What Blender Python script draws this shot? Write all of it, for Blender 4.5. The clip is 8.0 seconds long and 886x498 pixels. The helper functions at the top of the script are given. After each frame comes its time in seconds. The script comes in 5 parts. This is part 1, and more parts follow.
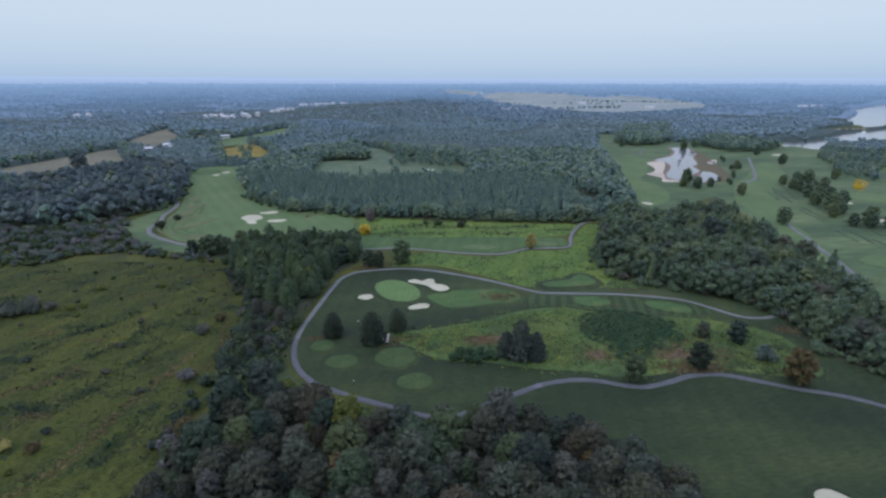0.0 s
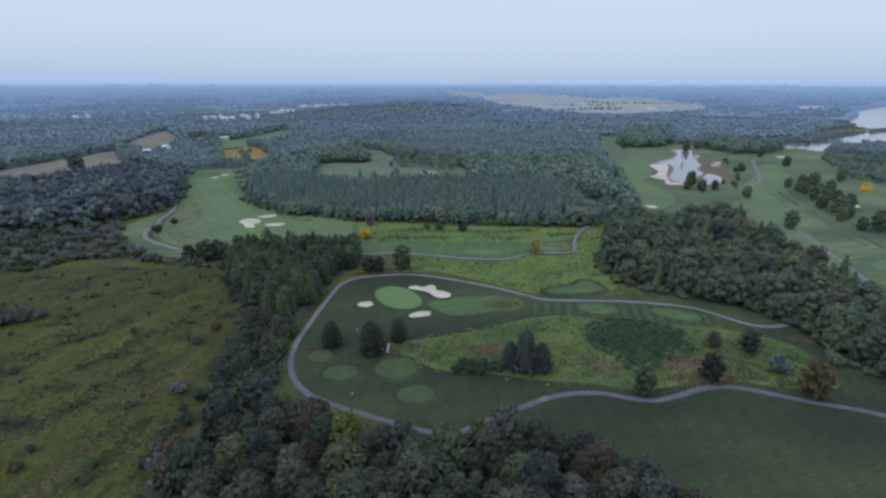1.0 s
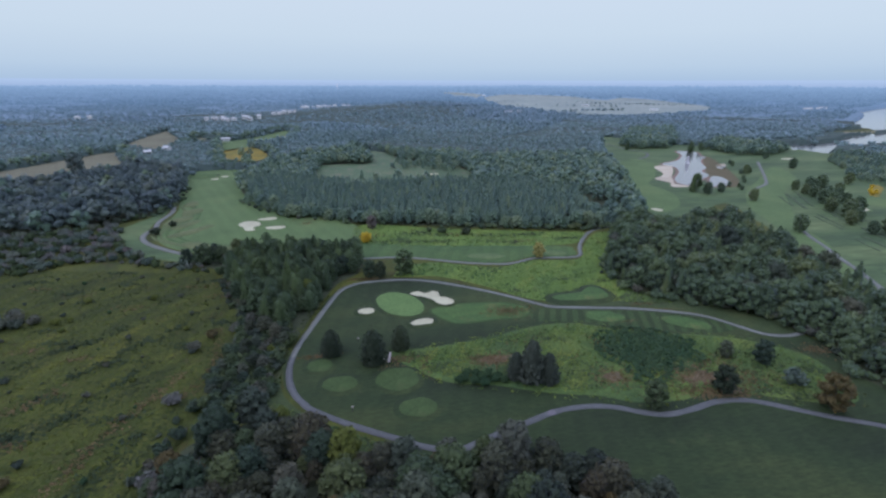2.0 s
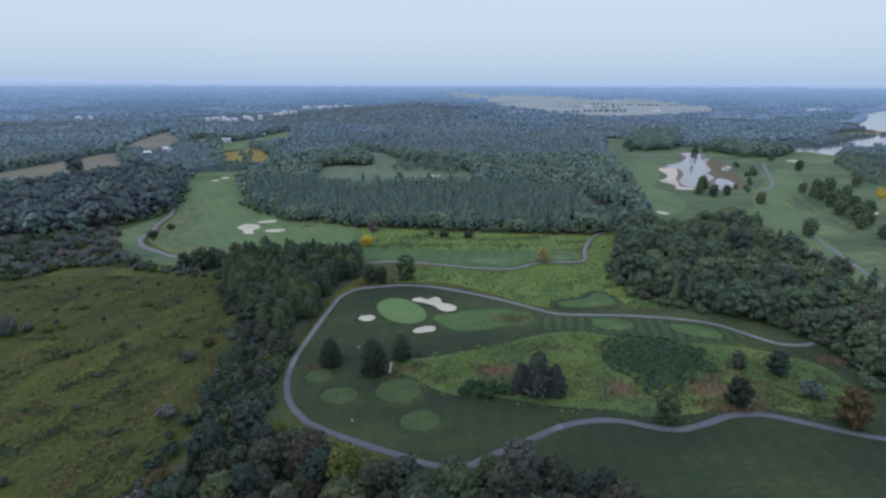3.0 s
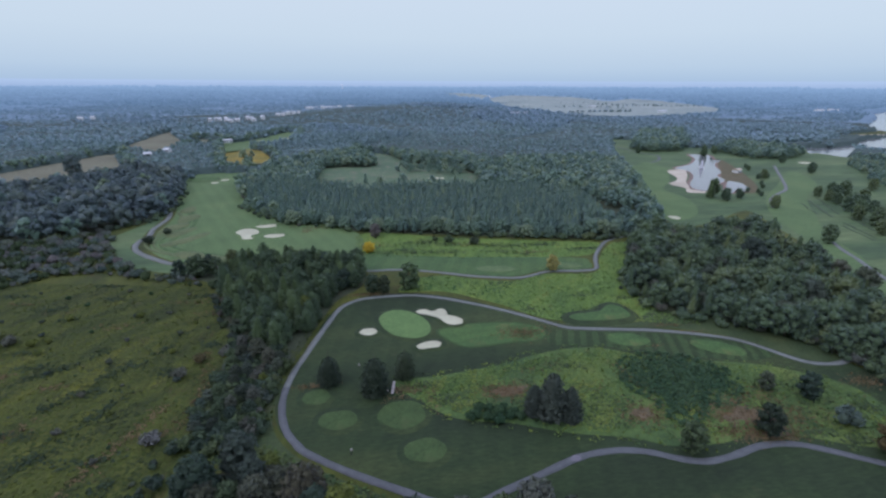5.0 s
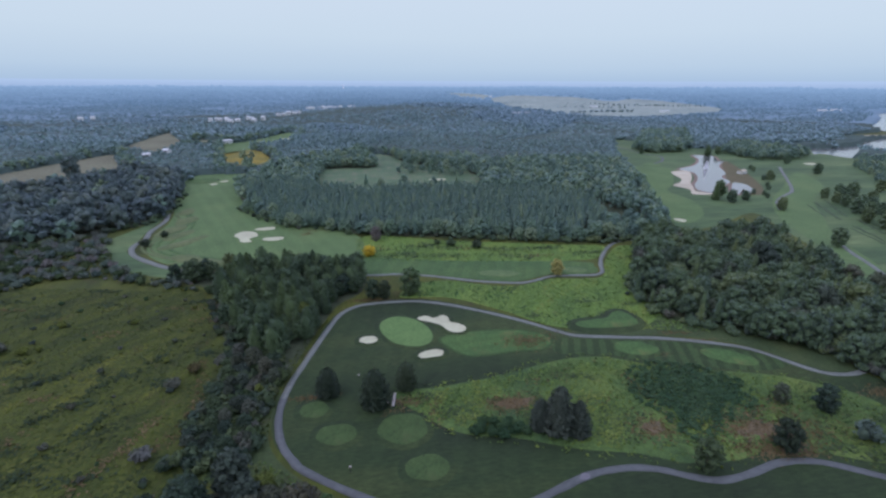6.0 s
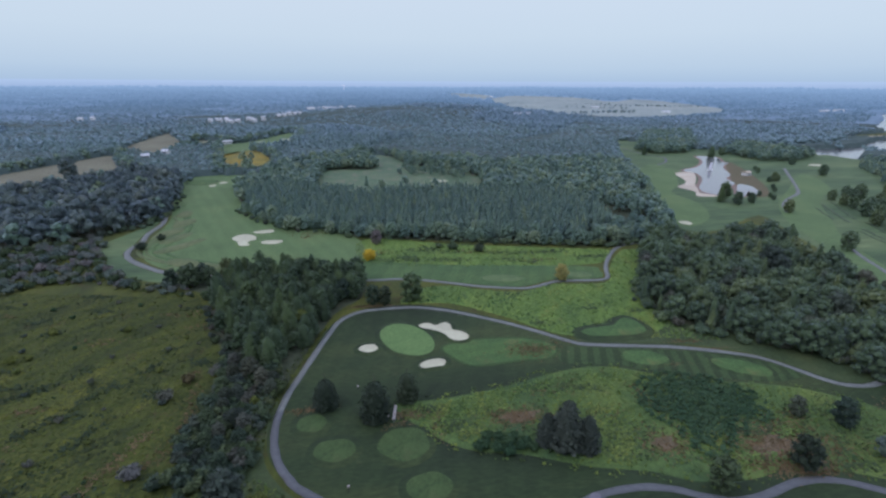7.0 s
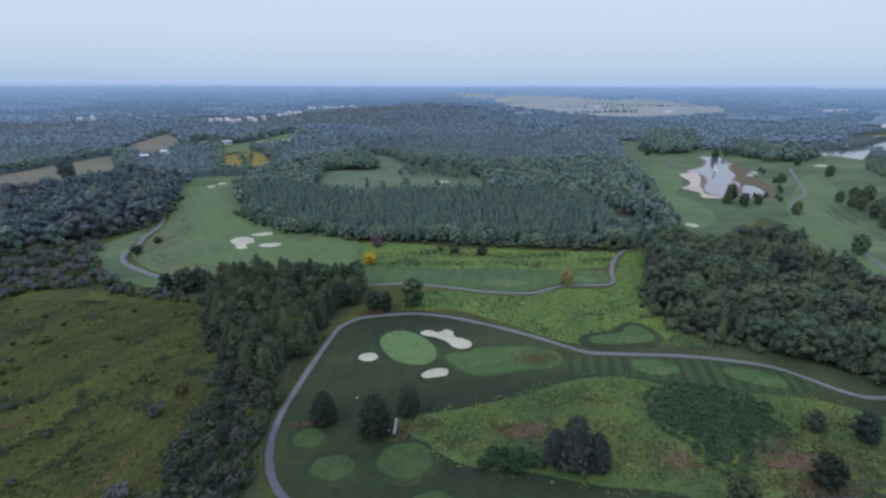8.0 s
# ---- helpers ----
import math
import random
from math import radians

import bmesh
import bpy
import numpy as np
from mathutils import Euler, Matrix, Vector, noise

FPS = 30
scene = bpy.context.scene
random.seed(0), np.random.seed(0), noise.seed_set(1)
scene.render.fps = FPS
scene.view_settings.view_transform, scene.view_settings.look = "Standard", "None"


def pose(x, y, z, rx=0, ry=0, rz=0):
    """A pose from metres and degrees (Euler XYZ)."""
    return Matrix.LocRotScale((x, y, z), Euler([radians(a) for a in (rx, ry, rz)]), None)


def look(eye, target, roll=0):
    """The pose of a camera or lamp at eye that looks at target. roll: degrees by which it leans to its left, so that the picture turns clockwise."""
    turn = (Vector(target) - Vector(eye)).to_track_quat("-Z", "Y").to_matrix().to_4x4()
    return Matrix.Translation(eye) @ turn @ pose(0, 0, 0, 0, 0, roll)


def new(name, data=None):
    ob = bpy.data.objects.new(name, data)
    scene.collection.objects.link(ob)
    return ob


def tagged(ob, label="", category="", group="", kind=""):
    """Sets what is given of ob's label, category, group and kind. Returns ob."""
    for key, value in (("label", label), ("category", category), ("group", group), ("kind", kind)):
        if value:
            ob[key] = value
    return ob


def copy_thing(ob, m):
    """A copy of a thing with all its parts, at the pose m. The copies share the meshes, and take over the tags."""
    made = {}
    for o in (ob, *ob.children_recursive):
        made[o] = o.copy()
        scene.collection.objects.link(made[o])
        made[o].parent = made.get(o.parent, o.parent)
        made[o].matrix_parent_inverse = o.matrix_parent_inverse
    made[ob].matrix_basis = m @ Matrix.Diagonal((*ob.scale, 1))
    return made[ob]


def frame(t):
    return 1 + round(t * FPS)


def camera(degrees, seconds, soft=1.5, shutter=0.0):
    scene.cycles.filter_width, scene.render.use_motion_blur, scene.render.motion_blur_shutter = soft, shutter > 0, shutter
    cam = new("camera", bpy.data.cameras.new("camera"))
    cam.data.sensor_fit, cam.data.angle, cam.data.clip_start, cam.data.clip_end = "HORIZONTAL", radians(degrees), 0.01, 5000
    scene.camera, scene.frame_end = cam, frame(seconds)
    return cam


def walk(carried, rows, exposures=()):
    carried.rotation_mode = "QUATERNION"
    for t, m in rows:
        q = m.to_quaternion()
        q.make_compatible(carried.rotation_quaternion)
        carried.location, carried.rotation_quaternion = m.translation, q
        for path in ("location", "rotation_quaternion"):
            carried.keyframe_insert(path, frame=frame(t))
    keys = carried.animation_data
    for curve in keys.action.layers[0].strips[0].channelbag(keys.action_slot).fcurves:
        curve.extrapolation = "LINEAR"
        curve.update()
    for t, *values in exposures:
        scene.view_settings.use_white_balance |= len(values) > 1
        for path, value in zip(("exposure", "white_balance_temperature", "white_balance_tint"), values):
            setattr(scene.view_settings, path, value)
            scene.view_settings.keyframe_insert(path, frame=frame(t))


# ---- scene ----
# ---- camera and walk ----
cam = camera(85.7, 8.0, 2.5)
PATH = [
    (0, (0.219, -1.712, 89.219), (0.412, 0.166, 88.559), 0.1),
    (0.5, (0.22, 1.263, 89.264), (0.413, 3.142, 88.607), 0.1),
    (1, (0.194, 4.135, 89.306), (0.386, 6.015, 88.651), 0.1),
    (1.5, (0.153, 6.95, 89.369), (0.342, 8.831, 88.715), 0.1),
    (3, (0.125, 15.253, 89.715), (0.305, 17.136, 89.065), 0.2),
    (3.5, (0.097, 17.965, 89.768), (0.275, 19.848, 89.118), 0.2),
    (4, (0.062, 20.724, 89.831), (0.237, 22.607, 89.181), 0.2),
    (4.5, (0.029, 23.554, 89.89), (0.2, 25.438, 89.24), 0.2),
    (6, (-0.015, 32.111, 90.22), (0.149, 33.995, 89.57), 0.2),
    (6.5, (-0.048, 34.973, 90.287), (0.114, 36.858, 89.637), 0.2),
    (7, (-0.072, 37.901, 90.325), (0.089, 39.786, 89.676), 0.2),
    (7.5, (-0.068, 40.891, 90.361), (0.091, 42.775, 89.712), 0.2),
    (8, (-0.082, 43.941, 90.373), (0.075, 45.826, 89.723), 0.2),
]
walk(cam, [(t, look(eye, target, roll)) for t, eye, target, roll in PATH], [(0, 0.0, 5930, 33), (8, 0.0, 5930, 33)])

# ---- world and sun: a high, hazy overcast ----
SUN_UP, SUN_ROUND = radians(48), radians(250)
world = bpy.data.worlds.new("sky")
scene.world = world
world.use_nodes = True
wn, wl = world.node_tree.nodes, world.node_tree.links
sky = wn.new("ShaderNodeTexSky")
sky.sky_type, sky.sun_disc = "NISHITA", False
sky.sun_elevation, sky.sun_rotation = SUN_UP, SUN_ROUND
sky.dust_density, sky.air_density = 3.0, 1.5
dim = wn.new("ShaderNodeMix")
dim.data_type, dim.blend_type = "RGBA", "MULTIPLY"
dim.inputs[0].default_value = 1
dim.inputs[7].default_value = (0.1, 0.1, 0.1, 1)
wl.new(sky.outputs[0], dim.inputs[6])
way = wn.new("ShaderNodeTexCoord")
split = wn.new("ShaderNodeSeparateXYZ")
wl.new(way.outputs["Generated"], split.inputs[0])
cloud_noise = wn.new("ShaderNodeTexNoise")
cloud_noise.inputs["Scale"].default_value = 1.6
cloud_noise.inputs["Detail"].default_value = 3
squash = wn.new("ShaderNodeMapping")
squash.inputs["Scale"].default_value = (1, 1, 5)
wl.new(way.outputs["Generated"], squash.inputs[0])
wl.new(squash.outputs[0], cloud_noise.inputs["Vector"])
wobble = wn.new("ShaderNodeMath")
wobble.operation = "MULTIPLY_ADD"
wobble.inputs[1].default_value, wobble.inputs[2].default_value = 0.03, -0.015
wl.new(cloud_noise.outputs[0], wobble.inputs[0])
lift = wn.new("ShaderNodeMath")
wl.new(split.outputs[2], lift.inputs[0])
wl.new(wobble.outputs[0], lift.inputs[1])
deck = wn.new("ShaderNodeValToRGB")
wl.new(lift.outputs[0], deck.inputs[0])
ramp = deck.color_ramp
ramp.elements[0].position, ramp.elements[0].color = 0.0, (0.348, 0.524, 0.582, 1)
ramp.elements[1].position, ramp.elements[1].color = 1.0, (1.06, 1.22, 1.52, 1)
for at, colour in ((0.03, (0.422, 0.598, 0.612, 1)), (0.09, (0.490, 0.654, 0.630, 1)), (0.17, (0.530, 0.676, 0.639, 1)), (0.4, (0.83, 0.94, 1.11, 1))):
    ramp.elements.new(at).color = colour
veil = wn.new("ShaderNodeMix")
veil.data_type = "RGBA"
veil.inputs[0].default_value = 0.9
wl.new(dim.outputs[2], veil.inputs[6])
wl.new(deck.outputs[0], veil.inputs[7])
wl.new(veil.outputs[2], wn["Background"].inputs[0])
wn["Background"].inputs[1].default_value = 1.15

sun = new("sun", bpy.data.lights.new("sun", "SUN"))
sun.data.energy, sun.data.angle, sun.data.color = 0.7, radians(14), (1.0, 0.95, 0.88)
sun.matrix_world = look((0, 0, 0), (-math.sin(SUN_ROUND) * math.cos(SUN_UP), -math.cos(SUN_ROUND) * math.cos(SUN_UP), -math.sin(SUN_UP)))


# ---- materials ----
def base(name, rough=0.8, spec=0.3):
    m = bpy.data.materials.new(name)
    m.use_nodes = True
    n = m.node_tree.nodes
    b = n["Principled BSDF"]
    b.inputs["Roughness"].default_value = rough
    b.inputs["Specular IOR Level"].default_value = spec
    return m, n, m.node_tree.links, b


def noise_of(n, l, coord, scale, detail=4, rough=0.6, stretch=None):
    t = n.new("ShaderNodeTexNoise")
    t.inputs["Scale"].default_value = scale
    t.inputs["Detail"].default_value = detail
    t.inputs["Roughness"].default_value = rough
    if stretch:
        mp = n.new("ShaderNodeMapping")
        mp.inputs["Rotation"].default_value = (0, 0, radians(stretch[0]))
        mp.inputs["Scale"].default_value = (stretch[1], stretch[2], 1)
        l.new(coord, mp.inputs[0])
        coord = mp.outputs[0]
    l.new(coord, t.inputs["Vector"])
    return t.outputs[0]


def ramp_of(n, l, fac, stops):
    r = n.new("ShaderNodeValToRGB")
    l.new(fac, r.inputs[0])
    e = r.color_ramp.elements
    e[0].position, e[0].color = stops[0][0], (*stops[0][1], 1)
    e[1].position, e[1].color = stops[-1][0], (*stops[-1][1], 1)
    for at, c in stops[1:-1]:
        e.new(at).color = (*c, 1)
    return r.outputs[0]


def blend(n, l, fac, a, b, kind="MIX"):
    x = n.new("ShaderNodeMix")
    x.data_type, x.blend_type = "RGBA", kind
    for sock, v in ((x.inputs[0], fac), (x.inputs[6], a), (x.inputs[7], b)):
        if isinstance(v, (int, float)):
            sock.default_value = v
        elif isinstance(v, tuple):
            sock.default_value = (*v, 1)
        else:
            l.new(v, sock)
    return x.outputs[2]


def bump_of(n, l, b, height, strength, distance):
    u = n.new("ShaderNodeBump")
    u.inputs["Strength"].default_value = strength
    u.inputs["Distance"].default_value = distance
    l.new(height, u.inputs["Height"])
    l.new(u.outputs[0], b.inputs["Normal"])


def turf(name, dark, mid, light, patch=0.05, fine=1.2, bump=0.3, stripe=None, wear=None, stretch=None):
    """Grass: patches some 20 m wide, tufts, mowing stripes (degrees, metres, depth) and worn spots (colour, amount)."""
    m, n, l, b = base(name, 0.88, 0.24)
    c = n.new("ShaderNodeTexCoord").outputs["Object"]
    big = noise_of(n, l, c, patch, 5, 0.6, stretch)
    small = noise_of(n, l, c, fine, 5, 0.7, stretch and (stretch[0], stretch[1] * 0.8, stretch[2]))
    col = ramp_of(n, l, big, ((0.3, dark), (0.5, mid), (0.72, light)))
    shade = ramp_of(n, l, small, ((0.3, (0.62, 0.62, 0.6)), (0.7, (1.3, 1.28, 1.2))))
    col = blend(n, l, 1.0, col, shade, "MULTIPLY")
    if stripe:
        mp = n.new("ShaderNodeMapping")
        mp.inputs["Rotation"].default_value = (0, 0, radians(stripe[0]))
        l.new(c, mp.inputs[0])
        w = n.new("ShaderNodeTexWave")
        w.inputs["Scale"].default_value = 0.314 / stripe[1]
        w.inputs["Distortion"].default_value = 1.0
        w.inputs["Detail"].default_value = 1
        w.inputs["Detail Scale"].default_value = 0.3
        l.new(mp.outputs[0], w.inputs["Vector"])
        d = stripe[2]
        col = blend(n, l, 1.0, col, ramp_of(n, l, w.outputs[1], ((0.35, (1 - d, 1 - d, 1 - d)), (0.65, (1 + d, 1 + d, 1 + d)))), "MULTIPLY")
    if wear:
        spots = noise_of(n, l, c, 0.09, 4, 0.65)
        k = ramp_of(n, l, spots, ((1 - wear[1] - 0.06, (0, 0, 0)), (1 - wear[1] + 0.1, (1, 1, 1))))
        col = blend(n, l, k, col, wear[0])
    l.new(col, b.inputs["Base Color"])
    bump_of(n, l, b, small, bump, 0.4)
    return m


def foliage(name, stops, rough=0.5, spec=0.45, haze_sheen=0.35, own_hue=True):
    """Leaves: a hue for each tree, a second scale of light and dark clumps."""
    m, n, l, b = base(name, rough + 0.15, spec * 0.7)
    at = n.new("ShaderNodeAttribute")
    at.attribute_name = "tint"
    info = n.new("ShaderNodeObjectInfo")
    add = n.new("ShaderNodeMath")
    add.operation = "ADD"
    l.new(at.outputs["Fac"], add.inputs[0])
    l.new(info.outputs["Random"], add.inputs[1])
    wrap = n.new("ShaderNodeMath")
    wrap.operation = "FRACT"
    l.new(add.outputs[0], wrap.inputs[0])
    col = ramp_of(n, l, wrap.outputs[0] if own_hue else at.outputs["Fac"], stops)
    c = n.new("ShaderNodeTexCoord").outputs["Object"]
    small = noise_of(n, l, c, 0.9, 4, 0.7)
    col = blend(n, l, 1.0, col, ramp_of(n, l, small, ((0.3, (0.74, 0.76, 0.78)), (0.7, (1.26, 1.24, 1.18)))), "MULTIPLY")
    geo = n.new("ShaderNodeNewGeometry")
    col = blend(n, l, 1.0, col, ramp_of(n, l, geo.outputs["Random Per Island"], ((0.0, (0.91, 0.92, 0.93)), (1.0, (1.09, 1.08, 1.06)))), "MULTIPLY")
    l.new(col, b.inputs["Base Color"])
    # Blue-tinted sheen imitates haze lying over the foliage.
    b.inputs["Sheen Weight"].default_value = haze_sheen * 0.55
    b.inputs["Sheen Roughness"].default_value = 0.5
    b.inputs["Sheen Tint"].default_value = (0.52, 0.70, 1.0, 1)
    thin = n.new("ShaderNodeBsdfTranslucent")
    l.new(col, thin.inputs["Color"])
    both = n.new("ShaderNodeMixShader")
    both.inputs[0].default_value = 0.26
    l.new(b.outputs[0], both.inputs[1])
    l.new(thin.outputs[0], both.inputs[2])
    l.new(both.outputs[0], n["Material Output"].inputs[0])
    return m


def plain(name, a, c2, scale=0.6, rough=0.7, bump=0.2, spec=0.3, dist=0.05):
    m, n, l, b = base(name, rough, spec)
    c = n.new("ShaderNodeTexCoord").outputs["Object"]
    f = noise_of(n, l, c, scale, 6, 0.65)
    big = noise_of(n, l, c, scale * 0.12, 3, 0.6)
    col = ramp_of(n, l, f, ((0.3, a), (0.7, c2)))
    col = blend(n, l, 1.0, col, ramp_of(n, l, big, ((0.3, (0.85, 0.85, 0.85)), (0.7, (1.12, 1.12, 1.12)))), "MULTIPLY")
    l.new(col, b.inputs["Base Color"])
    bump_of(n, l, b, f, bump, dist)
    return m


SOIL = (0.13, 0.085, 0.05)
M_GROUND = turf("meadow_ground", (0.023, 0.037, 0.007), (0.045, 0.060, 0.008), (0.077, 0.087, 0.012), 0.045, 0.7, 0.4, wear=((0.052, 0.039, 0.014), 0.36), stretch=(33, 1.0, 0.3))
# Broad dark and light patches imitate shading of undulating ground on a flat sheet.
M_ROUGH = turf("mown_rough", (0.011, 0.021, 0.009), (0.019, 0.037, 0.012), (0.038, 0.057, 0.017), 0.022, 0.9, 0.25, stripe=(10, 7, 0.04), wear=((0.040, 0.052, 0.018), 0.3), stretch=(-30, 0.55, 1.3))
M_FAIR = turf("fairway_grass", (0.060, 0.109, 0.038), (0.072, 0.129, 0.045), (0.090, 0.142, 0.049), 0.03, 0.8, 0.12, stripe=(-27, 9, 0.035))
M_FAIRB = turf("tee_strip_grass", (0.035, 0.078, 0.025), (0.047, 0.096, 0.030), (0.065, 0.113, 0.033), 0.04, 0.8, 0.12, stripe=(15, 8, 0.06))
M_APRON = turf("approach_grass", (0.035, 0.080, 0.024), (0.045, 0.097, 0.027), (0.056, 0.110, 0.029), 0.06, 0.9, 0.1, stripe=(80, 5, 0.05), wear=((0.088, 0.100, 0.032), 0.38))
M_VERGE = turf("verge_grass", (0.023, 0.044, 0.017), (0.035, 0.058, 0.020), (0.055, 0.076, 0.027), 0.07, 0.9, 0.25, wear=((0.066, 0.066, 0.032), 0.32))
M_GREEN = turf("green_grass", (0.072, 0.139, 0.043), (0.080, 0.152, 0.047), (0.090, 0.162, 0.051), 0.1, 1.5, 0.05)
M_TEE = turf("tee_grass", (0.021, 0.048, 0.015), (0.027, 0.055, 0.016), (0.031, 0.063, 0.019), 0.12, 1.2, 0.08, wear=((0.038, 0.051, 0.017), 0.3))
M_TEEMID = turf("mown_tee_grass", (0.028, 0.059, 0.018), (0.036, 0.068, 0.020), (0.044, 0.080, 0.024), 0.2, 1.2, 0.08, wear=((0.050, 0.064, 0.022), 0.35))
M_TEEPALE = turf("pale_tee_grass", (0.064, 0.108, 0.042), (0.074, 0.122, 0.046), (0.088, 0.132, 0.050), 0.1, 1.2, 0.06)
M_STRIPE = turf("striped_fairway", (0.020, 0.041, 0.013), (0.025, 0.050, 0.015), (0.034, 0.059, 0.018), 0.05, 0.9, 0.15, stripe=(17, 4.5, 0.2))
M_BRIGHT = turf("bright_meadow", (0.060, 0.120, 0.027), (0.090, 0.164, 0.031), (0.136, 0.202, 0.038), 0.06, 0.8, 0.6, wear=((0.116, 0.114, 0.045), 0.3), stretch=(20, 1, 0.5))
M_LOOP = turf("weedy_meadow", (0.030, 0.067, 0.023), (0.055, 0.102, 0.025), (0.100, 0.146, 0.031), 0.045, 0.7, 0.6, wear=(SOIL, 0.27))
M_HAY = turf("cut_hay", (0.094, 0.099, 0.057), (0.118, 0.123, 0.076), (0.141, 0.150, 0.090), 0.02, 0.3, 0.1, stripe=(30, 9, 0.05))
M_CLEAR = turf("clearing_grass", (0.053, 0.099, 0.053), (0.065, 0.117, 0.059), (0.095, 0.132, 0.069), 0.03, 0.5, 0.12, wear=((0.126, 0.127, 0.079), 0.42))
M_GOLD = turf("goldenrod", (0.071, 0.094, 0.023), (0.164, 0.141, 0.023), (0.307, 0.207, 0.018), 0.03, 0.4, 0.3)
# Pasture green with distance haze painted in: greyer and paler.
M_PALE = turf("hazed_pasture", (0.15, 0.20, 0.185), (0.19, 0.245, 0.22), (0.24, 0.285, 0.25), 0.006, 0.05, 0.1)
M_FARGRASS = turf("far_grass", (0.034, 0.068, 0.030), (0.057, 0.103, 0.040), (0.096, 0.140, 0.056), 0.03, 0.25, 0.1, stretch=(-56, 0.25, 1))
M_FLOOR = turf("woodland_floor", (0.030, 0.044, 0.023), (0.039, 0.054, 0.028), (0.053, 0.067, 0.034), 0.06, 0.6, 0.4)
M_SOIL = plain("bare_soil", (0.118, 0.086, 0.061), (0.180, 0.135, 0.103), 0.5, 0.95, 0.4)
M_EARTH = turf("trampled_earth", (0.082, 0.072, 0.040), (0.109, 0.087, 0.051), (0.135, 0.108, 0.064), 0.12, 1.1, 0.2)
M_WORN = turf("worn_turf", (0.061, 0.070, 0.029), (0.086, 0.078, 0.037), (0.111, 0.086, 0.045), 0.1, 1.0, 0.2)
M_SAND = plain("bunker_sand", (0.315, 0.323, 0.212), (0.378, 0.392, 0.258), 0.5, 0.95, 0.25)
M_BEACH = plain("beach_sand", (0.332, 0.295, 0.201), (0.438, 0.410, 0.306), 0.1, 0.95, 0.2)
M_ASPHALT = plain("worn_asphalt", (0.064, 0.072, 0.072), (0.089, 0.102, 0.096), 0.7, 0.85, 0.2)
M_PALEPATH = plain("bleached_asphalt", (0.097, 0.112, 0.098), (0.138, 0.157, 0.134), 0.7, 0.85, 0.2)
M_PATCH = plain("patched_asphalt", (0.105, 0.105, 0.112), (0.135, 0.135, 0.143), 0.9, 0.85, 0.2)
M_BARK = plain("bark", (0.045, 0.036, 0.028), (0.09, 0.075, 0.06), 2.0, 0.95, 0.6)
M_WALL = plain("white_siding", (0.534, 0.574, 0.538), (0.610, 0.656, 0.608), 0.3, 0.7, 0.1)
M_ROOF = plain("shingle_roof", (0.16, 0.15, 0.15), (0.24, 0.22, 0.21), 0.5, 0.9, 0.3)
M_PALEROOF = plain("pale_metal_roof", (0.396, 0.435, 0.428), (0.488, 0.525, 0.506), 0.3, 0.6, 0.1)
M_PANE = plain("dark_pane", (0.02, 0.025, 0.03), (0.04, 0.045, 0.05), 0.3, 0.15, 0.0, 0.5)
M_WOOD = plain("weathered_board", (0.294, 0.273, 0.238), (0.406, 0.385, 0.340), 1.5, 0.8, 0.3)
M_POST = plain("dark_post", (0.03, 0.03, 0.03), (0.06, 0.06, 0.055), 2.0, 0.6, 0.1)
M_WHITE = plain("white_paint", (0.70, 0.70, 0.68), (0.80, 0.80, 0.78), 2.0, 0.5, 0.05)
M_YELLOW = plain("yellow_cloth", (0.70, 0.55, 0.05), (0.80, 0.62, 0.06), 2.0, 0.7, 0.05)
M_SPRAY = plain("fountain_spray", (0.75, 0.78, 0.80), (0.85, 0.87, 0.88), 2.0, 0.6, 0.2)

GREENS = ((0.0, (0.026, 0.050, 0.033)), (0.3, (0.038, 0.068, 0.034)), (0.6, (0.048, 0.081, 0.036)), (0.9, (0.064, 0.097, 0.036)), (1.0, (0.080, 0.104, 0.036)))
M_LEAF = foliage("broad_leaves", GREENS, 0.55, 0.35, 0.12)
# Haze blue is painted into the oakwood and the darker west wood leaves.
M_OAK = foliage("hazed_oakwood_leaves", ((0.0, (0.074, 0.137, 0.102)), (0.3, (0.098, 0.172, 0.113)), (0.7, (0.124, 0.202, 0.119)), (1.0, (0.170, 0.237, 0.124))), 0.5, 0.45, 0.5)
M_WEST = foliage("hazed_west_wood_leaves", ((0.0, (0.050, 0.083, 0.080)), (0.35, (0.064, 0.101, 0.092)), (0.7, (0.081, 0.121, 0.098)), (1.0, (0.105, 0.139, 0.098))), 0.5, 0.45, 0.35)
M_COPSE = foliage("copse_leaves", ((0.0, (0.026, 0.042, 0.027)), (0.3, (0.039, 0.055, 0.031)), (0.55, (0.056, 0.066, 0.034)), (0.8, (0.067, 0.081, 0.048)), (1.0, (0.063, 0.059, 0.031))), 0.6, 0.3, 0.2)
M_EAST = foliage("east_wood_leaves", ((0.0, (0.049, 0.087, 0.040)), (0.3, (0.062, 0.108, 0.047)), (0.7, (0.079, 0.128, 0.050)), (1.0, (0.106, 0.146, 0.050))), 0.5, 0.45, 0.4)
# Needle green with some haze blue painted in.
M_PLANT = foliage("hazed_plantation_needles", ((0.0, (0.081, 0.148, 0.110)), (0.5, (0.102, 0.175, 0.123)), (1.0, (0.128, 0.199, 0.124))), 0.5, 0.45, 0.55)
M_PINE = foliage("pine_needles", ((0.0, (0.042, 0.076, 0.035)), (0.5, (0.057, 0.098, 0.040)), (1.0, (0.074, 0.119, 0.040))), 0.55, 0.35, 0.2)
